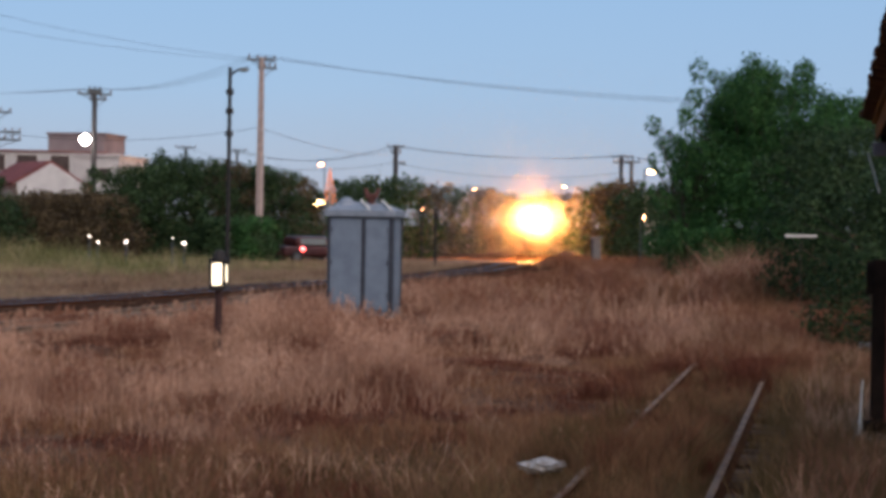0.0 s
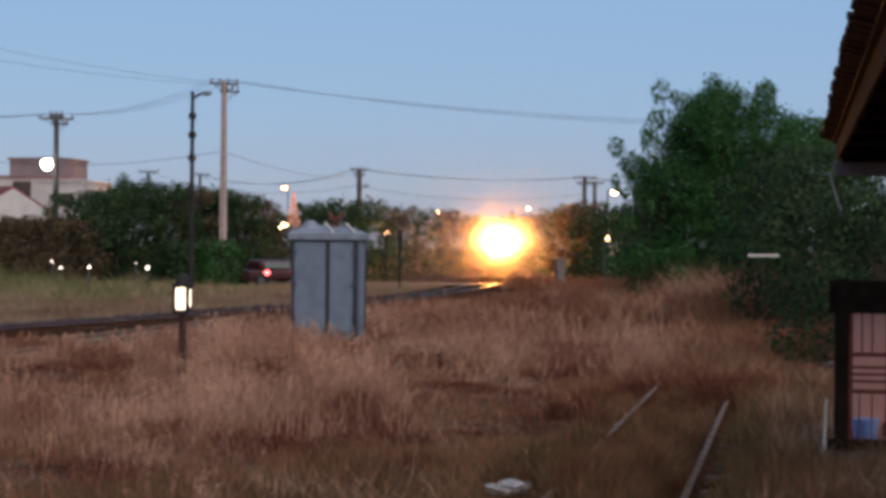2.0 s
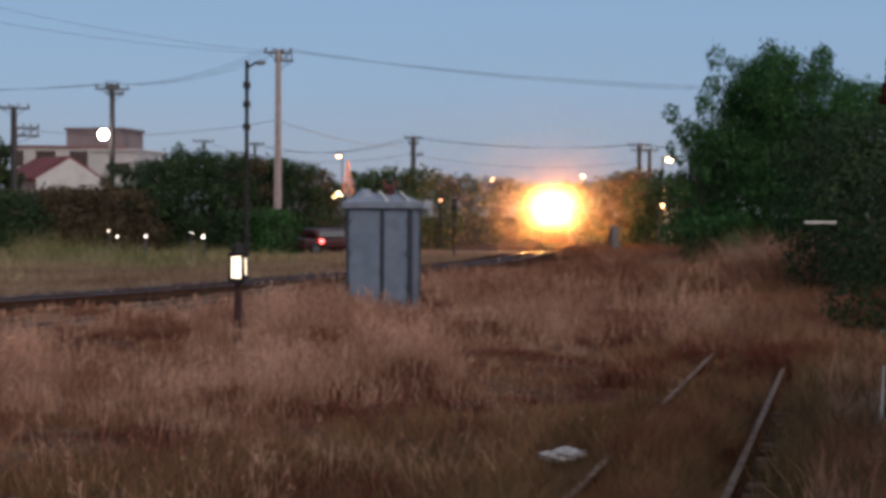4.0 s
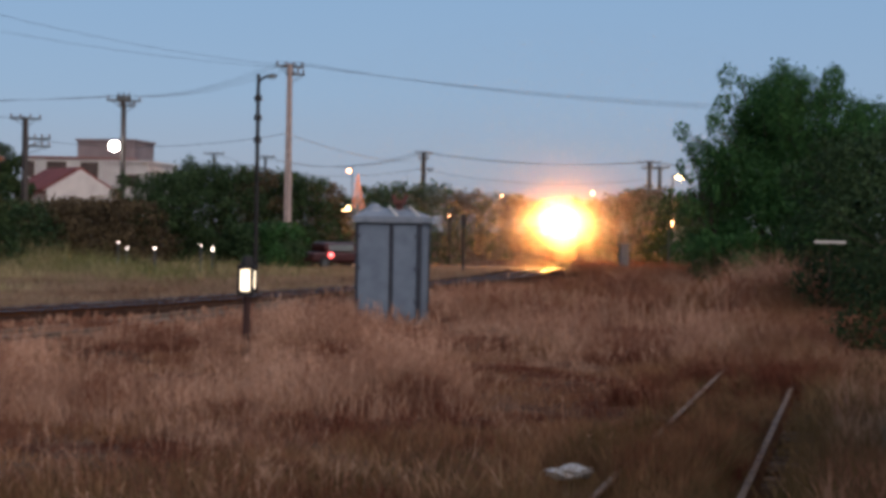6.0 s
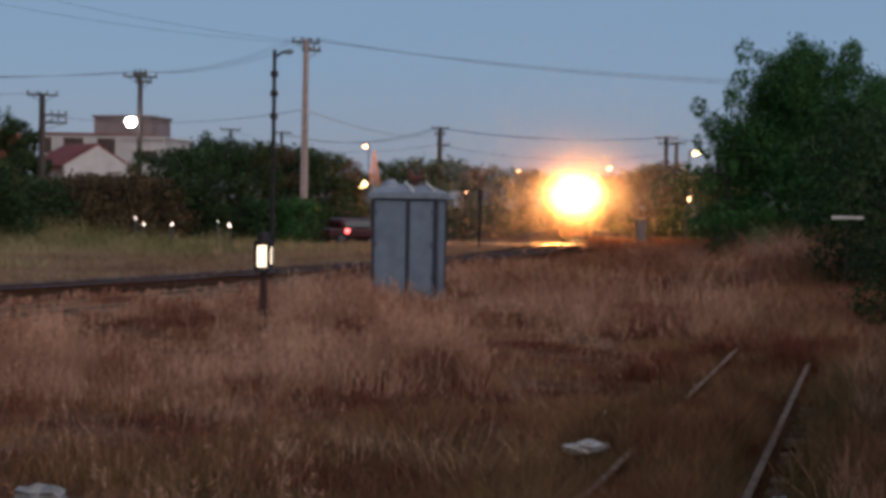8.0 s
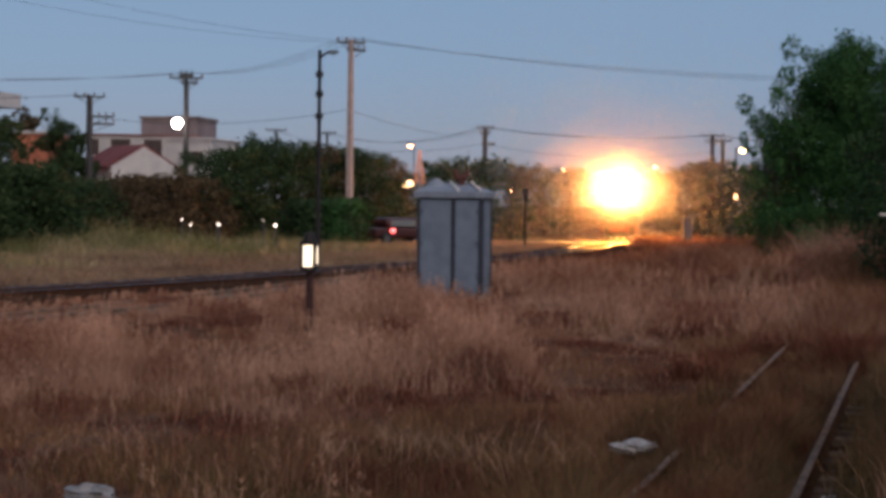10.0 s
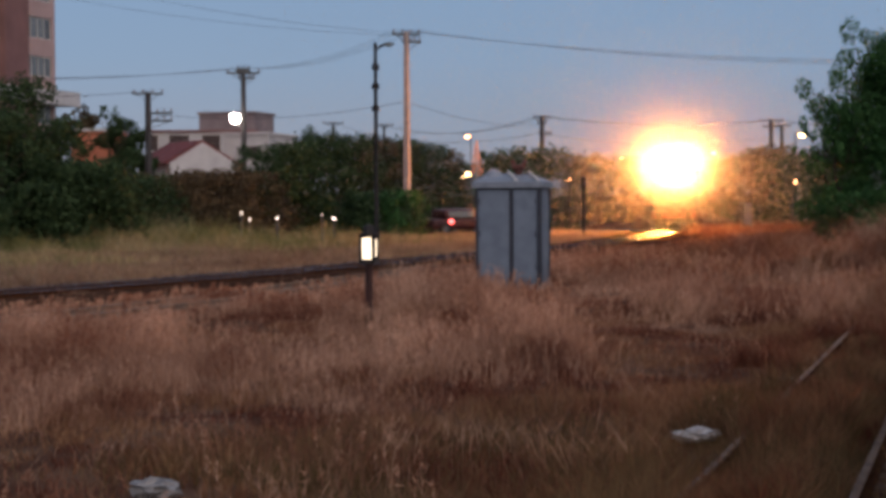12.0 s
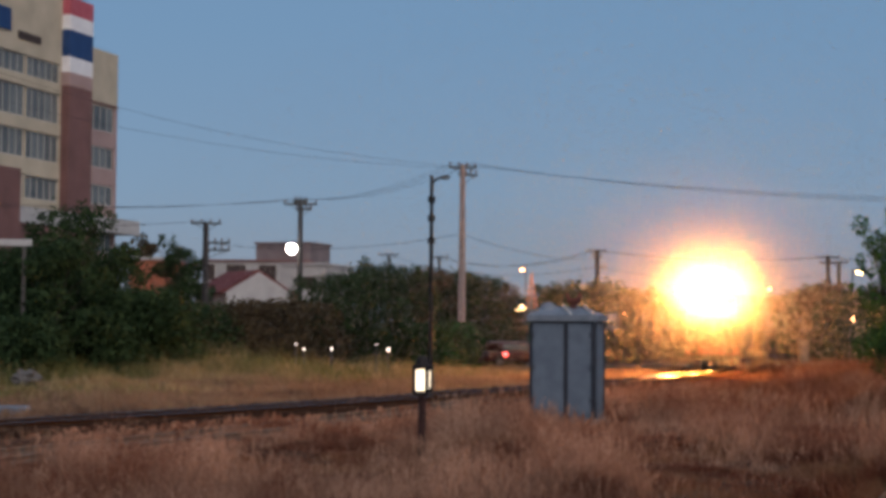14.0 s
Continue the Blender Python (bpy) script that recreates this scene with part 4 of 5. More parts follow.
def relay_hut():
    """A two-door sheet-metal hut, its front turned a little from the viewer."""
    x, y = -1.83, 38.8
    th = thing("relay_hut", pose(x, y, float(ground_z(x, y)) - 0.02, 0, 0, -12), "grey-blue sheet-metal relay hut with a low ribbed roof", "hut")
    w, d, h = 0.75, 0.46, 2.38
    part("body", box(B(), -w, w, -d, d, 0.1, h, 0.015), M_HUT, th)
    part("plinth", box(B(), -w - 0.05, w + 0.05, -d - 0.05, d + 0.05, 0, 0.12, 0.01), M_CONC, th)
    for cx, cy, r in ((-w, -d, 0.03), (w, -d, 0.055), (w, d, 0.03), (-w, d, 0.03)):
        part("corner_post", box(B(), cx - r, cx + r, cy - r, cy + r, 0.12, h, 0.008), M_HUTDARK, th, "dark corner angle")
    for x0, x1 in ((-0.71, 0.02), (0.14, 0.69)):
        door = part("door", box(B(), x0, x1, -d - 0.028, -d, 0.2, h - 0.06, 0.01), M_HUT, th, "flush grey-blue steel door")
        part("lower_rail", box(B(), x0 + 0.03, x1 - 0.03, -d - 0.034, -d - 0.028, 0.28, 0.34, 0.002), M_HUT, door)
        for z in (0.5, 1.25, 2.0):
            hx = x0 + 0.03 if x0 < 0 else x1 - 0.03
            part("hinge", tube(B(), (hx, -d - 0.035, z), (hx, -d - 0.035, z + 0.12), 0.014, 0.014, 8), M_HUTDARK, door)
    part("door_gap", box(B(), 0.03, 0.13, -d - 0.012, -d + 0.01, 0.2, h - 0.06), M_HUTDARK, th, "dark mullion between the doors")
    # dark band modelled in place of the eave's shadow
    part("eave_shadow_strip", box(B(), -w - 0.02, w + 0.02, -d - 0.02, d + 0.02, h - 0.05, h), M_HUTDARK, th)
    # roof: deep eave band, a hipped sheet and two raised ribs
    b = B()
    ox, oy = w + 0.09, d + 0.1
    v = [b.verts.new(q) for q in ((-ox, -oy, h), (ox, -oy, h), (ox, oy, h), (-ox, oy, h), (-ox, -oy, h + 0.14), (ox, -oy, h + 0.14), (ox, oy, h + 0.14), (-ox, oy, h + 0.14),
                                  (-0.48, 0, h + 0.36), (0.42, 0, h + 0.32))]
    for q in ((0, 1, 5, 4), (1, 2, 6, 5), (2, 3, 7, 6), (3, 0, 4, 7), (3, 2, 1, 0), (4, 5, 9, 8), (5, 6, 9), (6, 7, 8, 9), (7, 4, 8)):
        b.faces.new([v[i] for i in q])
    roof = part("roof", b, M_HUTROOF, th, "weathered hipped sheet roof")
    for x0, x1 in ((-0.1, 0.22), (0.4, 0.74)):
        b = B()
        tube(b, (x0, -0.02, h + 0.37), (x1, -oy + 0.03, h + 0.17), 0.035, 0.03, 8)
        part("roof_rib", b, M_FRAMEW, roof, "pale raised roof rib")
    b = B()
    tube(b, (0.14, 0, h + 0.3), (0.14, 0, h + 0.46), 0.09, 0.09, 10)
    box(b, 0.0, 0.28, -0.12, 0.12, h + 0.42, h + 0.54, 0.03)
    tube(b, (0.04, 0, h + 0.5), (-0.02, 0, h + 0.66), 0.055, 0.04, 8)
    tube(b, (0.24, 0, h + 0.5), (0.32, 0, h + 0.67), 0.055, 0.04, 8)
    part("vent", b, M_COWL, th, "rusty forked roof vent")
    b = B()
    tube(b, (-0.46, 0, h + 0.26), (-0.46, 0, h + 0.37), 0.25, 0.17, 14)
    tube(b, (-0.46, 0, h + 0.37), (-0.46, 0, h + 0.45), 0.17, 0.06, 14)
    part("ridge_cowl", b, M_HUTROOF, th, "grey sheet ridge cowl")


relay_hut()

# ---- points lantern ----


def points_lantern():
    x, y = bearing(-7.70, 27.0)
    z0 = float(ground_z(x, y)) - 0.05
    th = thing("points_lantern", pose(x, y, z0, 0, 0, -9), "black points lantern with glowing milky panes on a post", "signal lamp")
    k = -z0
    b = B()
    tube(b, (0, 0, 0), (0, 0, 0.86 + k), 0.07, 0.062, 12)
    box(b, -0.14, 0.14, -0.14, 0.14, 0.0, 0.12, 0.02)
    part("post", b, M_IRON, th)
    z = 0.87 + k
    b = B()
    box(b, -0.13, 0.13, -0.13, 0.13, z, z + 0.05, 0.012)
    for sx in (-1, 1):
        for sy in (-1, 1):
            box(b, sx * 0.108 - 0.026, sx * 0.108 + 0.026, sy * 0.108 - 0.026, sy * 0.108 + 0.026, z + 0.04, z + 0.46)
    box(b, -0.14, 0.14, -0.14, 0.14, z + 0.45, z + 0.5, 0.012)
    tube(b, (0, 0, z + 0.5), (0, 0, z + 0.58), 0.11, 0.085, 12)
    tube(b, (0, 0, z + 0.58), (0, 0, z + 0.64), 0.1, 0.06, 12)
    part("housing", b, M_BLACK, th, "black iron lantern housing")
    for a, b0 in (((-0.085, 0.085), (-0.112, -0.1)), ((-0.104, 0.104), (0.1, 0.112))):
        b = B()
        box(b, *a, *b0, z + 0.08, z + 0.42)
        part("pane", b, L_LANTERN, th, "glowing milky pane")
    b = B()
    box(b, 0.1, 0.112, -0.08, 0.08, z + 0.12, z + 0.4)
    part("pane", b, L_LANTERN, th, "glowing milky pane")


points_lantern()

# ---- locomotive ----


def locomotive():
    """Built with its nose towards -y and rail top at z = 0."""
    th = thing("locomotive", Matrix(), "dark diesel locomotive with a glaring warm headlamp", "locomotive")
    b = B()
    box(b, -1.35, 1.35, 0.5, 14.0, 1.05, 3.65, 0.18)
    part("body", b, M_LOCO, th)
    b = B()
    box(b, -1.3, 1.3, 0.0, 0.6, 1.0, 2.6, 0.15)
    part("nose", b, M_LOCO, th)
    b = B()
    box(b, -1.2, 1.2, 1.0, 13.6, 3.6, 3.85, 0.1)
    part("roof", b, M_LOCO, th)
    for sx in (-1, 1):
        b = B()
        box(b, sx * 0.68 - 0.48, sx * 0.68 + 0.48, 0.47, 0.52, 2.05, 2.6, 0.02)
        part("windscreen", b, M_GLASS, th)
        b = B()
        tube(b, (sx * 0.85, -0.45, 0.95), (sx * 0.85, 0.1, 0.95), 0.1, 0.1, 12)
        tube(b, (sx * 0.85, -0.5, 0.95), (sx * 0.85, -0.45, 0.95), 0.22, 0.22, 16)
        part("buffer", b, M_BLACK, th)
    b = B()
    box(b, -1.3, 1.3, -0.05, 0.2, 0.7, 1.1, 0.03)
    part("buffer_beam", b, M_REDWOOD, th, "red buffer beam")
    b = B()
    for k in range(9):
        px = -1.0 + 0.25 * k
        tube(b, (px, 0.0, 0.7), (px, -0.25 + 0.2 * abs(px), 0.15), 0.03, 0.03, 6)
    box(b, -1.1, 1.1, -0.12, -0.04, 0.14, 0.22, 0.02)
    part("pilot", b, M_BLACK, th, "barred pilot")
    for yy in (2.8, 11.0):
        b = B()
        box(b, -1.0, 1.0, yy - 1.5, yy + 1.5, 0.45, 0.95, 0.06)
        bogie = part("bogie", b, M_BLACK, th)
        for wy in (-1.0, 0, 1.0):
            b = B()
            for sx in (-0.53, 0.53):
                tube(b, (sx - 0.06, yy + wy, 0.46), (sx + 0.06, yy + wy, 0.46), 0.455, 0.455, 24)
            tube(b, (-0.5, yy + wy, 0.46), (0.5, yy + wy, 0.46), 0.08, 0.08, 10)
            part("wheelset", b, M_STEEL, bogie)
    # headlamp: a lens set back in a deep oval cowl, added to block sideways light
    b = B()
    ring = [[b.verts.new((rx * math.cos(a), y, 3.75 + rx * 0.82 * math.sin(a))) for a in (2 * math.pi * k / 28 for k in range(28))]
            for rx, y in ((0.6, 0.75), (0.62, -0.22), (0.58, -0.24), (0.56, 0.2), (0.1, 0.3))]
    for p, q in zip(ring, ring[1:]):
        for k in range(28):
            b.faces.new((p[k], p[(k + 1) % 28], q[(k + 1) % 28], q[k]))
    b.faces.new(ring[-1])
    bmesh.ops.recalc_face_normals(b, faces=b.faces)
    part("headlamp_housing", b, M_BLACK, th)
    b = B()
    ball(b, (0, 0.12, 3.75), 0.54, 0.1, 0.44, 28, 16)
    part("headlamp", b, L_HEAD, th, "glaring warm headlamp")
    # added flecks imitate lens glare: thick before the lamp, thinner with distance
    r = np.random.default_rng(3)
    n, wide = 250000, 420000
    rad = np.concatenate([1.4 * (16.0 / 1.4) ** r.uniform(0, 1, n), 24.0 * r.uniform(0.06, 1, wide) ** 0.9])
    n += wide
    d = r.normal(size=(n, 3))
    d /= np.linalg.norm(d, axis=1)[:, None]
    c = d * rad[:, None] * np.array([1.25, 1.0, 0.68]) + np.array([0, -0.6, 3.75])
    size = np.where(np.arange(n) < n - wide, 0.014, 0.0155)
    keep = (c[:, 2] > 0.3) & (c[:, 1] < -0.35)
    c = c[keep]
    q = r.normal(size=(len(c), 3, 3)) * size[keep][:, None, None]
    f = np.array([[0, 1, 2]])[None] + 3 * np.arange(len(c))[:, None, None]
    mesh_np("glare_flecks", (c[:, None] + q).reshape(-1, 3), f.reshape(-1, 3), M_GLARE, th, "added flecks imitating the headlamp's glare in the lens", kind="stuff")
    return th


LOCO = locomotive()

# ---- wooden shelter beside the siding ----


def shelter():
    """Local x runs away from the track, local y along it; the corner post stands at the origin."""
    th = thing("platform_shelter", pose(4.22, 16.45, 0.0, 0, 0, -13.2), "dark wooden platform shelter with a tiled roof and salmon wall", "shelter", kind="")
    b = B()
    box(b, 0.06, 0.2, 0, 0.2, -0.25, 1.72, 0.012)
    part("corner_post", b, M_DARKWOOD, th)
    b = B()
    box(b, 0, 3.2, 0.02, 0.18, 1.37, 1.7, 0.012)
    part("lintel", b, M_DARKWOOD, th)
    b = B()
    box(b, 0, 3.2, 0.0, 0.22, -0.05, 0.1, 0.012)
    part("sill_beam", b, M_DARKWOOD, th)
    b = B()
    box(b, 0.1, 3.2, 1.0, 1.12, -0.2, 1.62)
    part("back_wall", b, M_PINK, th, "salmon-painted wall")
    b = B()
    box(b, -0.1, 3.2, 0.0, 1.1, -0.25, 0.0)
    part("floor_slab", b, M_CONC, th)
    gate = thing("barred_gate", Matrix(), "", "")
    gate.parent = th
    bars = [(0.2, 0.24, 0.1, 1.37), (0.32, 0.335, 0.97, 1.37), (0.42, 0.435, 0.97, 1.37), (0.56, 0.61, 0.1, 1.37), (0.3, 0.315, 0.1, 0.57), (0.42, 0.435, 0.1, 0.57), (0.75, 0.79, 0.1, 1.37)]
    for x0, x1, z0, z1 in bars:
        b = B()
        box(b, x0, x1, 0.07, 0.11, z0, z1, 0.004)
        part("bar", b, M_REDWOOD, gate, "dark red wooden bar")
    for z in (0.95, 0.83, 0.76, 0.69, 0.58):
        b = B()
        box(b, 0.24, 0.56, 0.075, 0.105, z - 0.014, z + 0.014 + (0.015 if z in (0.95, 0.58) else 0), 0.003)
        part("bar", b, M_REDWOOD, gate, "dark red wooden bar")
    b = B()
    for k in range(5):
        box(b, 0.55 + 0.03 * k, 0.62 + 0.05 * k, 0.5, 0.55, 0.1 + 0.12 * k, 0.24 + 0.12 * k, 0.01)
    part("leaning_board", b, M_REDWOOD, th, "dark red board leaning inside")
    # roof: runs along the track towards the viewer, tiles along its edge
    b = B()
    box(b, 0.1, 4.2, -12.0, 0.55, 2.98, 3.06)
    part("ceiling_panel", b, M_DARKWOOD, th)
    for k in range(9):
        b = B()
        box(b, 0.12, 4.1, -11.6 + 1.5 * k, -11.5 + 1.5 * k, 2.9, 2.98, 0.01)
        part("rafter", b, M_DARKWOOD, th)
    b = B()
    box(b, 0.07, 0.1, -12.0, 0.6, 2.92, 3.1, 0.005)
    part("fascia", b, M_DARKWOOD, th)
    roof = part("roof", box(B(), 0.03, 4.2, -12.0, 0.6, 3.1, 3.14), M_TILE, th, "old dark clay-tile roof")
    t = box(B(), -0.09, 0.1, -0.055, 0.055, -0.02, 0.015, 0.01)
    me = bpy.data.meshes.new("tile")
    t.to_mesh(me)
    t.free()
    me.materials.append(M_TILE)
    for k in range(100):
        ob = new("tile", me)
        ob.parent = roof
        ob.matrix_basis = pose(0.0 + random.uniform(-0.02, 0.02), -11.9 + 0.125 * k, 3.15, 0, 14, random.uniform(-3, 3))
    for yy in (-11.0, -7.0, -3.0, 0.3):
        b = B()
        box(b, 3.0, 3.2, yy, yy + 0.2, -0.3, 2.98, 0.01)
        part("roof_post", b, M_DARKWOOD, th)
    b = B()
    box(b, 0.04, 0.9, 0.28, 0.36, 2.76, 2.9, 0.01)
    part("tie_beam", b, M_GREYBLOCK, th)
    b = B()
    tube(b, (0.0, 0.5, 2.8), (0.12, 0.55, 2.4), 0.012, 0.012, 6)
    part("brace", b, M_FRAMEW, th, "pale bent brace rod")
    return th


shelter()

b = B()
tube(b, (0, 0, 0.27), (0, 0, 0.0), 0.13, 0.105, 16)
tube(b, (0, 0, 0.27), (0, 0, 0.285), 0.14, 0.14, 16)
bucket = part("bucket", b, M_BLUEPL)
tagged(bucket, "blue and white plastic bucket on the shelter floor", "bucket")
bucket.matrix_basis = pose(4.68, 16.75, 0.0)
b = B()
tube(b, (0, 0, 0), (0.05, 0.1, 0.57), 0.012, 0.01, 8)
stake = part("stake", b, M_FRAMEW)
tagged(stake, "pale thin stake leaning beside the shelter post", "stake")
stake.matrix_basis = pose(4.14, 16.3, -0.05)

# litter


M_GREYPL = material("grey_plastic", [(0.10, 0.095, 0.09), (0.24, 0.23, 0.22)], 12, 0.6, bump=0.3)
M_DIRTYPL = material("dirty_plastic", [(0.20, 0.19, 0.18), (0.42, 0.40, 0.385)], 12, 0.5, bump=0.3)


def litter(name, x, y, sx, sy, sz, label, seed, mat=M_DIRTYPL, z=0.0):
    r = random.Random(seed)
    b = B()
    bmesh.ops.create_icosphere(b, subdivisions=3, radius=1.0)
    for v in b.verts:
        n = noise.noise(v.co * 2.3 + Vector((seed, 0, 0))) + 0.5 * noise.noise(v.co * 5 + Vector((0, seed, 0)))
        v.co = Vector((v.co.x * sx, v.co.y * sy, v.co.z * sz)) * (1 + 0.45 * n)
    ob = part(name, b, mat)
    tagged(ob, label, "litter", "litter in the grass")
    ob.matrix_basis = pose(x, y, float(ground_z(x, y)) + sz * 0.7 + z, 0, 0, r.uniform(0, 180))


litter("plastic_bag", 0.87, 13.95, 0.2, 0.11, 0.06, "crumpled dirty white plastic bag in the grass", 1, z=0.12)
litter("plastic_bag", -3.1, 11.5, 0.19, 0.14, 0.07, "crumpled grey-white plastic bag in dry grass", 2, M_GREYPL, z=0.06)
litter("paper_scrap", 2.99, 14.75, 0.05, 0.03, 0.015, "small white scrap beside the rail", 3)
litter("paper_scrap", 5.3, 31.8, 0.09, 0.06, 0.04, "white scrap lying near the siding", 4, z=0.1)
litter("plastic_bag", 2.2, 12.15, 0.09, 0.07, 0.03, "torn white plastic by the rail", 5)
litter("plastic_bag", 7.0, 27.0, 0.2, 0.05, 0.05, "pale plastic strip caught in the shrub", 6, z=0.35)
litter("boulder", *bearing(-21.1, 60), 0.55, 0.4, 0.35, "pale boulder in the grass beyond the line", 7, M_GREYPOLE)

# ---- small lamps and a parked car along the road ----


def garden_lamp(az, d, z, r):
    x, y = bearing(az, d)
    z0 = float(ground_z(x, y)) - 0.05
    th = thing("road_lamp", pose(x, y, z0), "small warm white lamp on a low post", "lamp", "low roadside lamps")
    b = B()
    tube(b, (0, 0, 0), (0, 0, z - z0 - 0.1), 0.05, 0.04, 8)
    part("post", b, M_STEEL, th)
    b = B()
    ball(b, (0, 0, z - z0), r, r, r, 12, 8)
    part("globe", b, L_PALE, th, "glowing lamp globe")


for az, z, r in ((-10.85, 0.98, 0.045), (-8.9, 0.96, 0.055), (-12.08, 1.2, 0.03), (-11.8, 0.96, 0.04), (-9.3, 1.15, 0.022)):
    garden_lamp(az, 72, z, r)


def parked_car():
    x, y = bearing(-4.68, 88)
    th = thing("car", pose(x, y, float(ground_z(x, y)) + 0.05, 0, 0, 40), "dark red car standing on the road with its lamps lit", "car")
    b = B()
    box(b, -2.0, 2.0, -0.8, 0.8, 0.3, 0.85, 0.14)
    part("body", b, M_CAR, th)
    b = B()
    box(b, -1.2, 0.9, -0.7, 0.7, 0.8, 1.38, 0.22)
    part("cabin", b, M_CAR, th)
    for y0 in (-0.72, 0.7):
        b = B()
        box(b, -0.95, 0.65, y0, y0 + 0.02, 0.92, 1.25, 0.008)
        part("window", b, M_GLASS, th)
    for wx in (-1.25, 1.25):
        for wy in (-0.75, 0.75):
            b = B()
            tube(b, (wx, wy - 0.1, 0.31), (wx, wy + 0.1, 0.31), 0.31, 0.31, 18)
            w = part("wheel", b, M_TYRE, th)
            b = B()
            tube(b, (wx, wy - 0.11, 0.31), (wx, wy + 0.11, 0.31), 0.17, 0.17, 12)
            part("rim", b, M_STEEL, w)
    b = B()
    ball(b, (-0.9, -0.85, 0.7), 0.16, 0.06, 0.12, 10, 8)
    part("tail_lamp", b, L_RED, th, "glowing red tail lamp")
    b = B()
    ball(b, (0.95, -0.85, 0.68), 0.15, 0.06, 0.12, 10, 8)
    part("headlamp", b, L_WARM, th, "glowing headlamp")


parked_car()


def signal_post(az, d, h, r, label, lamp):
    x, y = bearing(az, d)
    z0 = float(ground_z(x, y)) - 0.05
    th = thing("signal_post", pose(x, y, z0), label, "signal post")
    b = B()
    tube(b, (0, 0, 0), (0, 0, h), r, r, 10)
    part("post", b, M_BLACK, th)
    b = B()
    box(b, -0.13, 0.13, -0.12, 0.1, h - 0.5, h + 0.05, 0.03)
    head = part("signal_head", b, M_BLACK, th)
    b = B()
    tube(b, (0, -0.125, h - 0.2), (0, -0.15, h - 0.2), 0.05, 0.05, 12)
    part("lens", b, lamp, head, "small amber lens")


signal_post(-0.27, 84, 3.0, 0.06, "thin black signal post beside the main line", M_INSUL)
signal_post(-0.75, 120, 4.2, 0.06, "distant signal post with an amber lamp", L_ORANGE)

b = B()
box(b, -0.25, 0.25, -0.25, 0.25, 0, 1.74, 0.04)
box(b, -0.36, 0.36, -0.33, 0.33, 1.7, 1.82, 0.03)
cab = part("equipment_cabinet", b, M_GREYPOLE)
tagged(cab, "weathered grey trackside equipment cabinet in tall grass", "cabinet")
cx, cy = bearing(5.28, 100)
cab.matrix_basis = pose(cx, cy, float(ground_z(cx, cy)) - 0.03, 0, 0, 10)

# ---- tall building beyond the hedge ----


def barred(xs, zs, y0, y1):
    """One welded frame: bars on the even cells of xs and zs, open between them."""
    b = B()
    made = {}

    def v(i, j, k):
        if (i, j, k) not in made:
            made[i, j, k] = b.verts.new((xs[i], (y0, y1)[k], zs[j]))
        return made[i, j, k]

    def solid(i, j):
        return 0 <= i < len(xs) - 1 and 0 <= j < len(zs) - 1 and (i % 2 == 0 or j % 2 == 0)

    for i in range(len(xs) - 1):
        for j in range(len(zs) - 1):
            if not solid(i, j):
                continue
            for k in (0, 1):
                b.faces.new([v(i, j, k), v(i + 1, j, k), v(i + 1, j + 1, k), v(i, j + 1, k)])
            for di, dj, p, q in ((-1, 0, (i, j), (i, j + 1)), (1, 0, (i + 1, j), (i + 1, j + 1)), (0, -1, (i, j), (i + 1, j)), (0, 1, (i, j + 1), (i + 1, j + 1))):
                if not solid(i + di, j + dj):
                    b.faces.new([v(*p, 0), v(*q, 0), v(*q, 1), v(*p, 1)])
    bmesh.ops.recalc_face_normals(b, faces=b.faces)
    return b


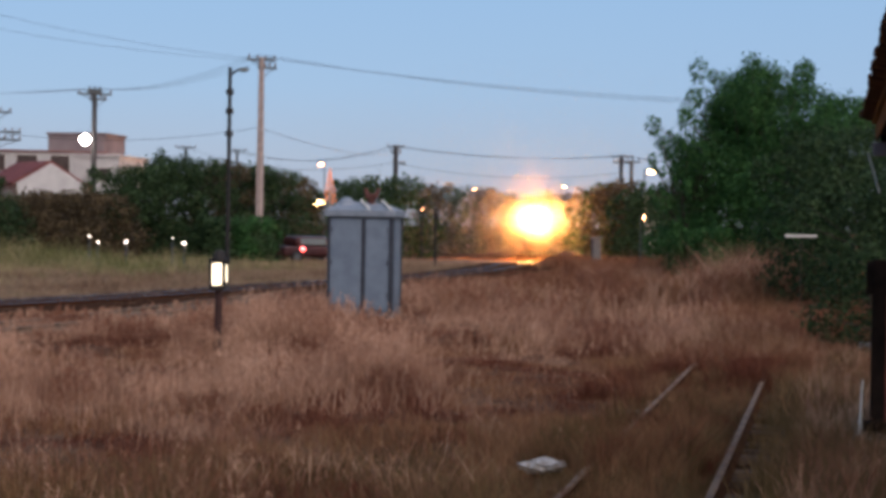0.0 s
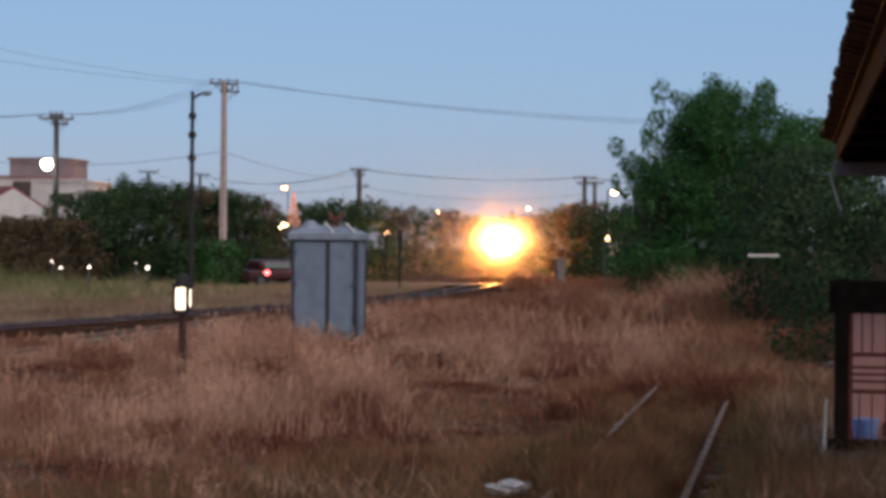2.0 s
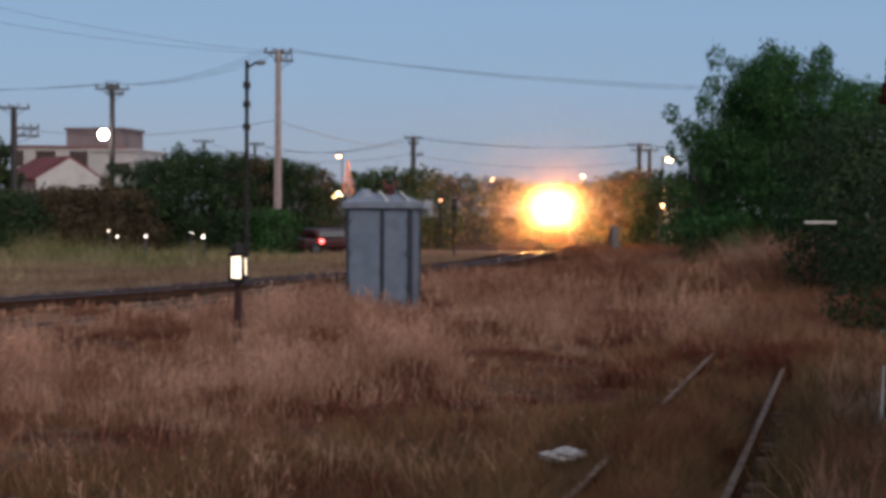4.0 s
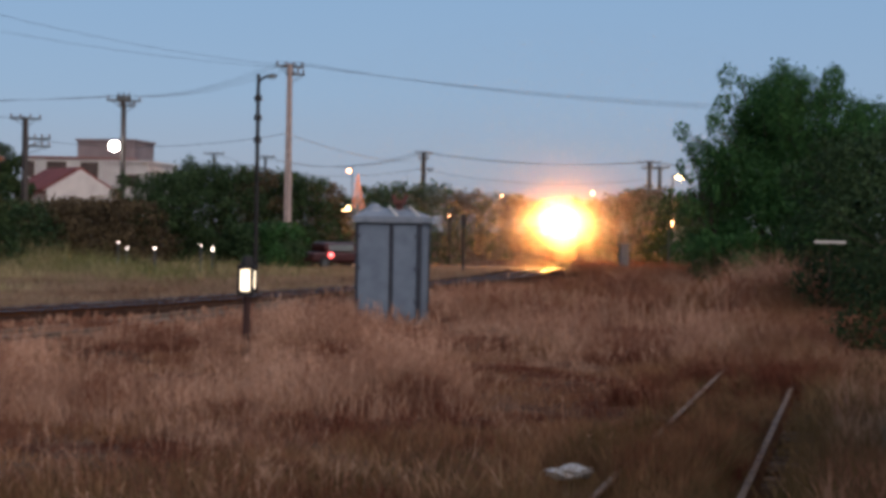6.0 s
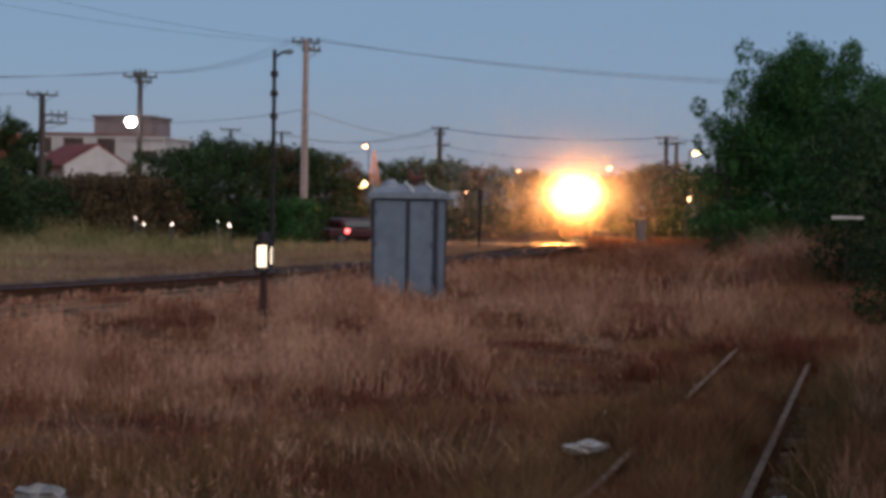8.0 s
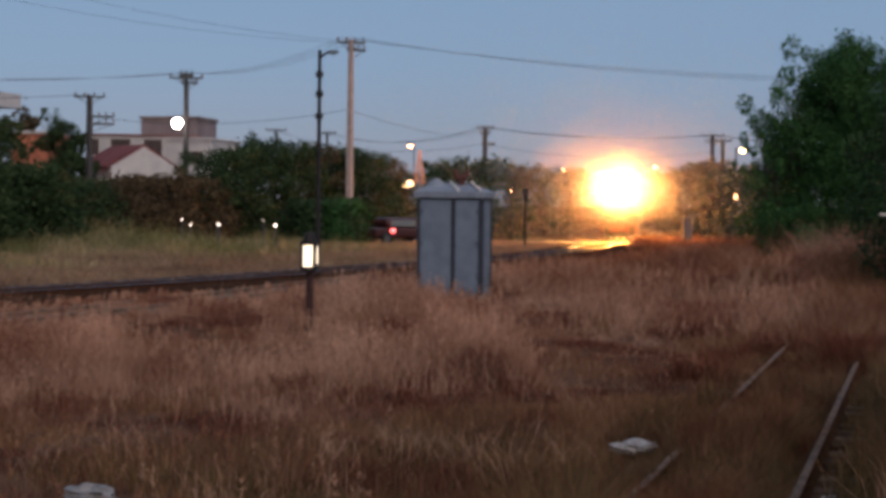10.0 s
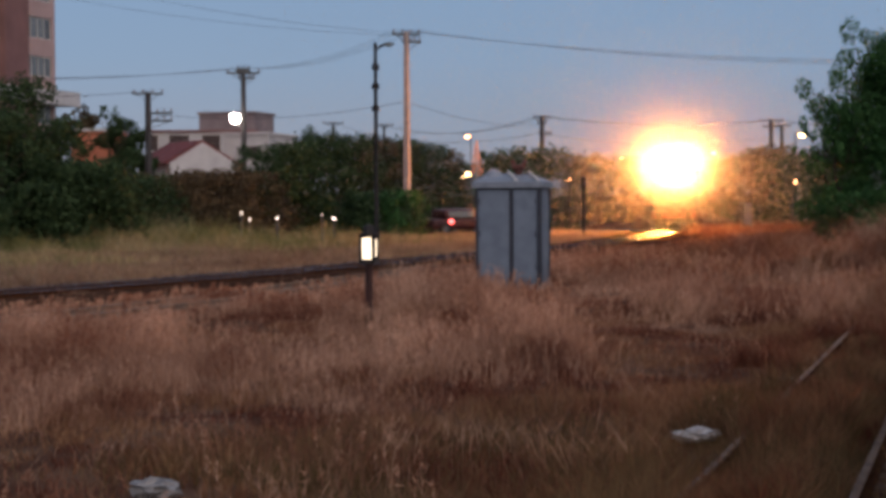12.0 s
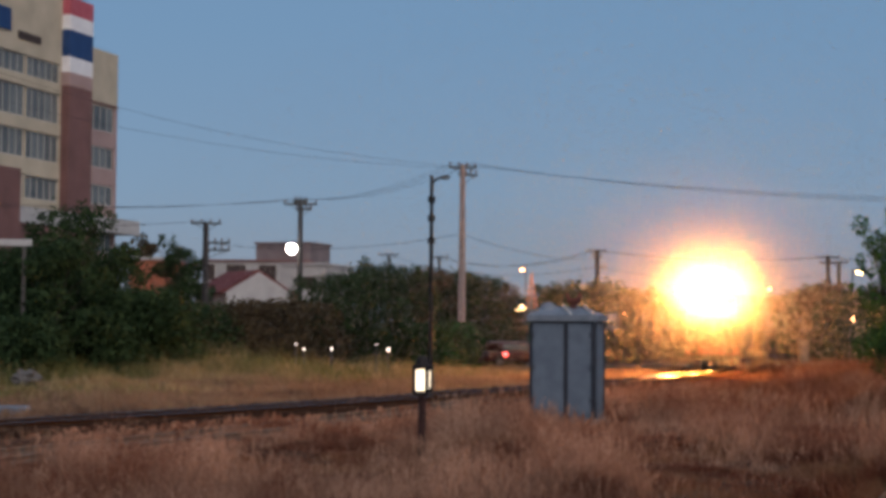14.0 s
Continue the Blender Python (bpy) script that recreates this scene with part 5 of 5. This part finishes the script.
def tall_building():
    """Local x runs along the front towards its far end (x = 0), the front faces -y."""
    dirx, diry = 0.17, 0.985
    ang = math.degrees(math.atan2(diry, dirx))
    th = thing("apartment_building", pose(-37.6, 114, -1.0, 0, 0, ang), "cream and rose six-storey building with a flag-painted stair tower", "building")
    off = 1.0

    def block(name, x0, x1, y0, y1, z0, z1, mat, label=""):
        return part(name, box(B(), x0, x1, y0, y1, z0 + off, z1 + off), mat, th, label)

    def window(x0, x1, z0, z1, y):
        n = max(2, round((x1 - x0) / 0.9))
        xs = [v for k in range(n + 1) for v in (x0 + (x1 - x0 - 0.06) * k / n, x0 + (x1 - x0 - 0.06) * k / n + 0.06)]
        zs = [z0 + off, z0 + off + 0.07, z1 + off - 0.07, z1 + off]
        w = part("window", barred(xs, zs, y - 0.05, y + 0.05), M_FRAMEW, th)
        for k in range(n):
            a = x0 + 0.06 + (x1 - x0 - 0.06) * k / n
            c = x0 + (x1 - x0 - 0.06) * (k + 1) / n
            part("pane", box(B(), a, c, y - 0.01, y + 0.01, z0 + off + 0.07, z1 + off - 0.07), M_GLASS, w)

    def storeys(x0, x1, y, bands, mat_of, depth=11.0):
        """Solid bands between window strips."""
        for k, (z0, z1) in enumerate(bands):
            block("wall", x0, x1, y, y + depth, z0, z1, mat_of(k))

    # far wing
    wins = [(0.5, 2.2), (3.9, 5.7), (7.0, 8.7), (10.3, 11.7), (12.9, 14.4), (15.5, 17.3)]
    edges = [-1.0] + [v for w in wins for v in w] + [21.2]
    storeys(-5.3, 0, 0, [(edges[k], edges[k + 1]) for k in range(0, len(edges), 2)], lambda k: M_CREAM if k >= 6 else M_ROSE)
    for z0, z1 in wins:
        block("recess_wall", -5.3, 0, 0.25, 10.9, z0, z1, M_MAROON)
        window(-4.2, -0.5, z0, z1, 0.12)
        block("pier", -5.3, -4.2, 0.0, 0.25, z0, z1, M_ROSE)
        block("pier", -0.5, 0.0, 0.0, 0.25, z0, z1, M_ROSE)
    block("vent_box", -4.9, -4.3, -0.12, 0.0, 20.2, 21.0, M_SHUTTER, "small dark vent")
    block("parapet_cap", -5.3, 0.05, -0.06, 11.0, 17.35, 17.5, M_MAROON)
    # stair tower with the painted flag
    block("tower", -8.4, -5.3, -0.9, 6.0, -1.0, 17.85, M_MAROON, "maroon stair tower")
    for z0, z1, m in ((17.85, 18.75, M_ROSE), (18.75, 19.8, M_FLAGWHITE), (19.8, 21.6, M_FLAGBLUE), (21.6, 22.6, M_FLAGWHITE), (22.6, 23.8, M_FLAGRED)):
        block("flag_stripe", -8.4, -5.3, -0.9, 6.0, z0, z1, m, "painted tower stripe")
    # near wing, taller
    x0, x1 = -26.0, -8.4
    wins = [(0.5, 2.2), (3.9, 5.7), (7.0, 8.7), (10.0, 11.5), (12.6, 14.4), (15.2, 17.2), (17.9, 19.2)]
    edges = [-1.0] + [v for w in wins for v in w] + [25.0]
    storeys(x0, x1, -0.3, [(edges[k], edges[k + 1]) for k in range(0, len(edges), 2)], lambda k: M_CREAM if k >= 3 else M_ROSE)
    for k, (z0, z1) in enumerate(wins):
        block("recess_wall", x0, x1, 0.1, 10.6, z0, z1, M_GREYBLOCK)
        for j in range(4):
            a = x0 + 0.4 + (x1 - x0 - 0.4) / 4 * j
            window(a, a + (x1 - x0 - 0.4) / 4 - 0.16, z0, z1, -0.12)
            block("pier", a + (x1 - x0 - 0.4) / 4 - 0.16, a + (x1 - x0 - 0.4) / 4, -0.28, 0.1, z0, z1, M_CREAM if k > 2 else M_ROSE)
    block("blue_sign", -16.6, -14.9, -0.42, -0.3, 20.4, 21.8, M_FLAGBLUE, "blue square sign")
    block("sign_bar", -13.9, -11.2, -0.38, -0.3, 20.1, 20.6, M_SHUTTER, "dark bar of illegible lettering")
    # low front block and canopy
    block("porch", -26, -21.0, -5.0, -0.9, -1.0, 11.0, M_MAROON, "maroon low front block")
    block("canopy", -21.0, -5.3, -1.5, -0.9, 8.3, 9.3, M_WHITEWALL, "pale canopy")
    block("canopy", -5.296, 0.8, -1.5, -0.06, 8.3, 9.3, M_WHITEWALL, "pale canopy")
    block("canopy_base", -21.0, -5.3, -1.3, -0.9, -1.0, 8.3, M_MAROON)
    return th


tall_building()


# ---- houses ----
M_TERRA = material("terracotta_render", [(0.30, 0.10, 0.06), (0.40, 0.15, 0.09)], 1.5, 0.9, bump=0.2)



def gable_house(az, d, w, depth, eave, ridge, wall, roofm, turn, label, windows=()):
    x, y = bearing(az, d)
    th = thing("house", pose(x, y, -1.2, 0, 0, turn), label, "house", "houses behind the hedge")
    o = 1.2
    b = B()
    box(b, -w / 2, w / 2, 0, depth, 0, eave + o)
    part("wall", b, wall, th)
    b = B()
    v = [b.verts.new(p) for p in ((-w / 2, 0, eave + o), (w / 2, 0, eave + o), (0, 0, ridge + o), (-w / 2, 0.3, eave + o), (w / 2, 0.3, eave + o), (0, 0.3, ridge + o))]
    for q in ((0, 1, 2), (5, 4, 3), (0, 3, 4, 1), (1, 4, 5, 2), (2, 5, 3, 0)):
        b.faces.new([v[i] for i in q])
    part("gable", b, wall, th, "white gable")
    b = B()
    for s in (-1, 1):
        v = [b.verts.new(p) for p in ((0, 0.15, ridge + o + 0.02), (s * (w / 2 + 0.3), 0.15, eave + o - 0.12), (s * (w / 2 + 0.3), depth, eave + o - 0.12), (0, depth, ridge + o + 0.02),
                                      (0, 0.15, ridge + o + 0.2), (s * (w / 2 + 0.3), 0.15, eave + o + 0.04), (s * (w / 2 + 0.3), depth, eave + o + 0.04), (0, depth, ridge + o + 0.2))]
        for q in ((0, 1, 2, 3), (4, 7, 6, 5), (0, 4, 5, 1), (2, 6, 7, 3), (1, 5, 6, 2), (0, 3, 7, 4)):
            b.faces.new([v[i] for i in q])
    bmesh.ops.recalc_face_normals(b, faces=b.faces)
    part("roof", b, roofm, th)
    for x0, x1, z0, z1 in windows:
        b = B()
        box(b, x0, x1, -0.08, 0.04, z0 + o, z1 + o)
        w_ = part("window", b, M_FRAMEW, th)
        part("pane", box(B(), x0 + 0.07, x1 - 0.07, -0.1, -0.06, z0 + o + 0.07, z1 + o - 0.07), M_GLASS, w_)
    return th


def flat_block(az, d, w, depth, h, mat, turn, label, windows=(), z0=0.0, cornice=None):
    x, y = bearing(az, d)
    th = thing("house", pose(x, y, -1.2, 0, 0, turn), label, "house", "houses behind the hedge")
    b = B()
    box(b, -w / 2, w / 2, 0, depth, 0, h + 1.2)
    part("wall", b, mat, th)
    b = B()
    box(b, -w / 2 - 0.15, w / 2 + 0.15, -0.15, depth + 0.15, h + 1.2, h + 1.4, 0.02)
    part("roof_slab", b, cornice or mat, th)
    for x0, x1, a, c in windows:
        b = B()
        box(b, x0, x1, -0.07, 0.05, a + 1.2, c + 1.2)
        w_ = part("window", b, M_FRAMEW, th)
        part("shutter", box(B(), x0 + 0.05, x1 - 0.05, -0.09, -0.05, a + 1.25, c + 1.15), M_SHUTTER, w_, "dark closed shutter")
    return th


gable_house(-13.35, 122, 5.2, 6, 4.35, 5.85, M_WHITEWALL, M_REDROOF, 38, "white-gabled house with a red roof", [(-0.5, 0.5, 2.0, 3.2)])
flat_block(-13.4, 133, 8.4, 8, 7.0, M_WHITEWALL, 8, "white terrace of houses with dark upper openings", [(-4.1, -3.4, 5.5, 6.85), (-2.6, -0.95, 5.5, 6.85), (0.0, 1.5, 5.5, 6.85)], cornice=M_MAROON)
flat_block(-11.9, 128, 3.6, 7, 6.6, M_WHITEWALL, -8, "white house with a dark upper window", [(0.2, 1.2, 4.7, 5.8)])
flat_block(-12.55, 140, 4.9, 5, 8.8, M_GREYBLOCK, -8, "grey-pink upper block above the white houses")
flat_block(-16.95, 118, 3.4, 5, 6.5, M_TERRA, 10, "terracotta-painted house with a white parapet", cornice=M_WHITEWALL)
flat_block(7.55, 135, 2.6, 5, 4.6, M_CREAM, -4, "small cream house at the far end of the yard", [(-0.5, 0.4, 2.6, 3.6)])

# white board on a post at the road's edge
x, y = bearing(-21.25, 65.5)
sg = thing("signboard", pose(x, y, -0.25, 0, 0, 15), "plain white board on a concrete post", "signboard")
part("post", box(B(), -0.07, 0.07, -0.07, 0.07, -0.1, 5.35, 0.01), M_GREYPOLE, sg)
part("board", box(B(), -1.6, 0.3, -0.14, -0.1, 5.2, 5.46, 0.01), M_WHITEWALL, sg)
x, y = bearing(-11.25, 95)
sg = thing("road_sign", pose(x, y, -0.25, 0, 0, 5), "round pale road sign on a post", "road sign")
part("post", tube(B(), (0, 0, 0), (0, 0, 3.9), 0.05), M_STEEL, sg)
part("disc", tube(B(), (0, -0.06, 3.7), (0, -0.09, 3.7), 0.34, 0.34, 20), M_FRAMEW, sg)

# pale plank nailed to a stake under the big tree, and a grey block beyond the line
x, y = bearing(12.2, 37)
sg = thing("notice_board", pose(x, y, -0.25, 0, 0, -12), "long narrow white plank on a thin stake", "signboard")
part("stake", tube(B(), (0, 0, 0), (0, 0, 2.15), 0.008, 0.008, 8), M_BARK, sg)
part("plank", box(B(), -0.34, 0.34, -0.05, -0.02, 2.09, 2.145, 0.006), M_FRAMEW, sg)
blk = part("concrete_block", box(B(), -0.9, 0.35, -0.3, 0.3, 0, 0.26, 0.04), M_HUT)
tagged(blk, "blue-grey concrete block beyond the main line", "block")
blk.matrix_basis = pose(-15.0, 38.1, -0.24, 0, 0, 12)

# ---- what moves ----
RUN = [(0.0, 168.0), (1.5, 160.5), (3.0, 153.0), (4.5, 145.4), (6.5, 134.5), (7.5, 128.7), (9.0, 119.0), (11.0, 105.0), (12.5, 94.0), (14.0, 82.0)]


def motions():
    """The locomotive runs along the main line towards the viewer."""
    head = np.gradient(MAIN, axis=0)
    rows = []
    for t, y in RUN:
        x = float(np.interp(y, MAIN[:, 1], MAIN[:, 0]))
        hx, hy = (float(np.interp(y + 6, MAIN[:, 1], head[:, k])) for k in (0, 1))
        rows.append((t, pose(x, y, float(line_z(y)), 0, 0, -math.degrees(math.atan2(hx, hy)))))
    walk(LOCO, rows)


motions()
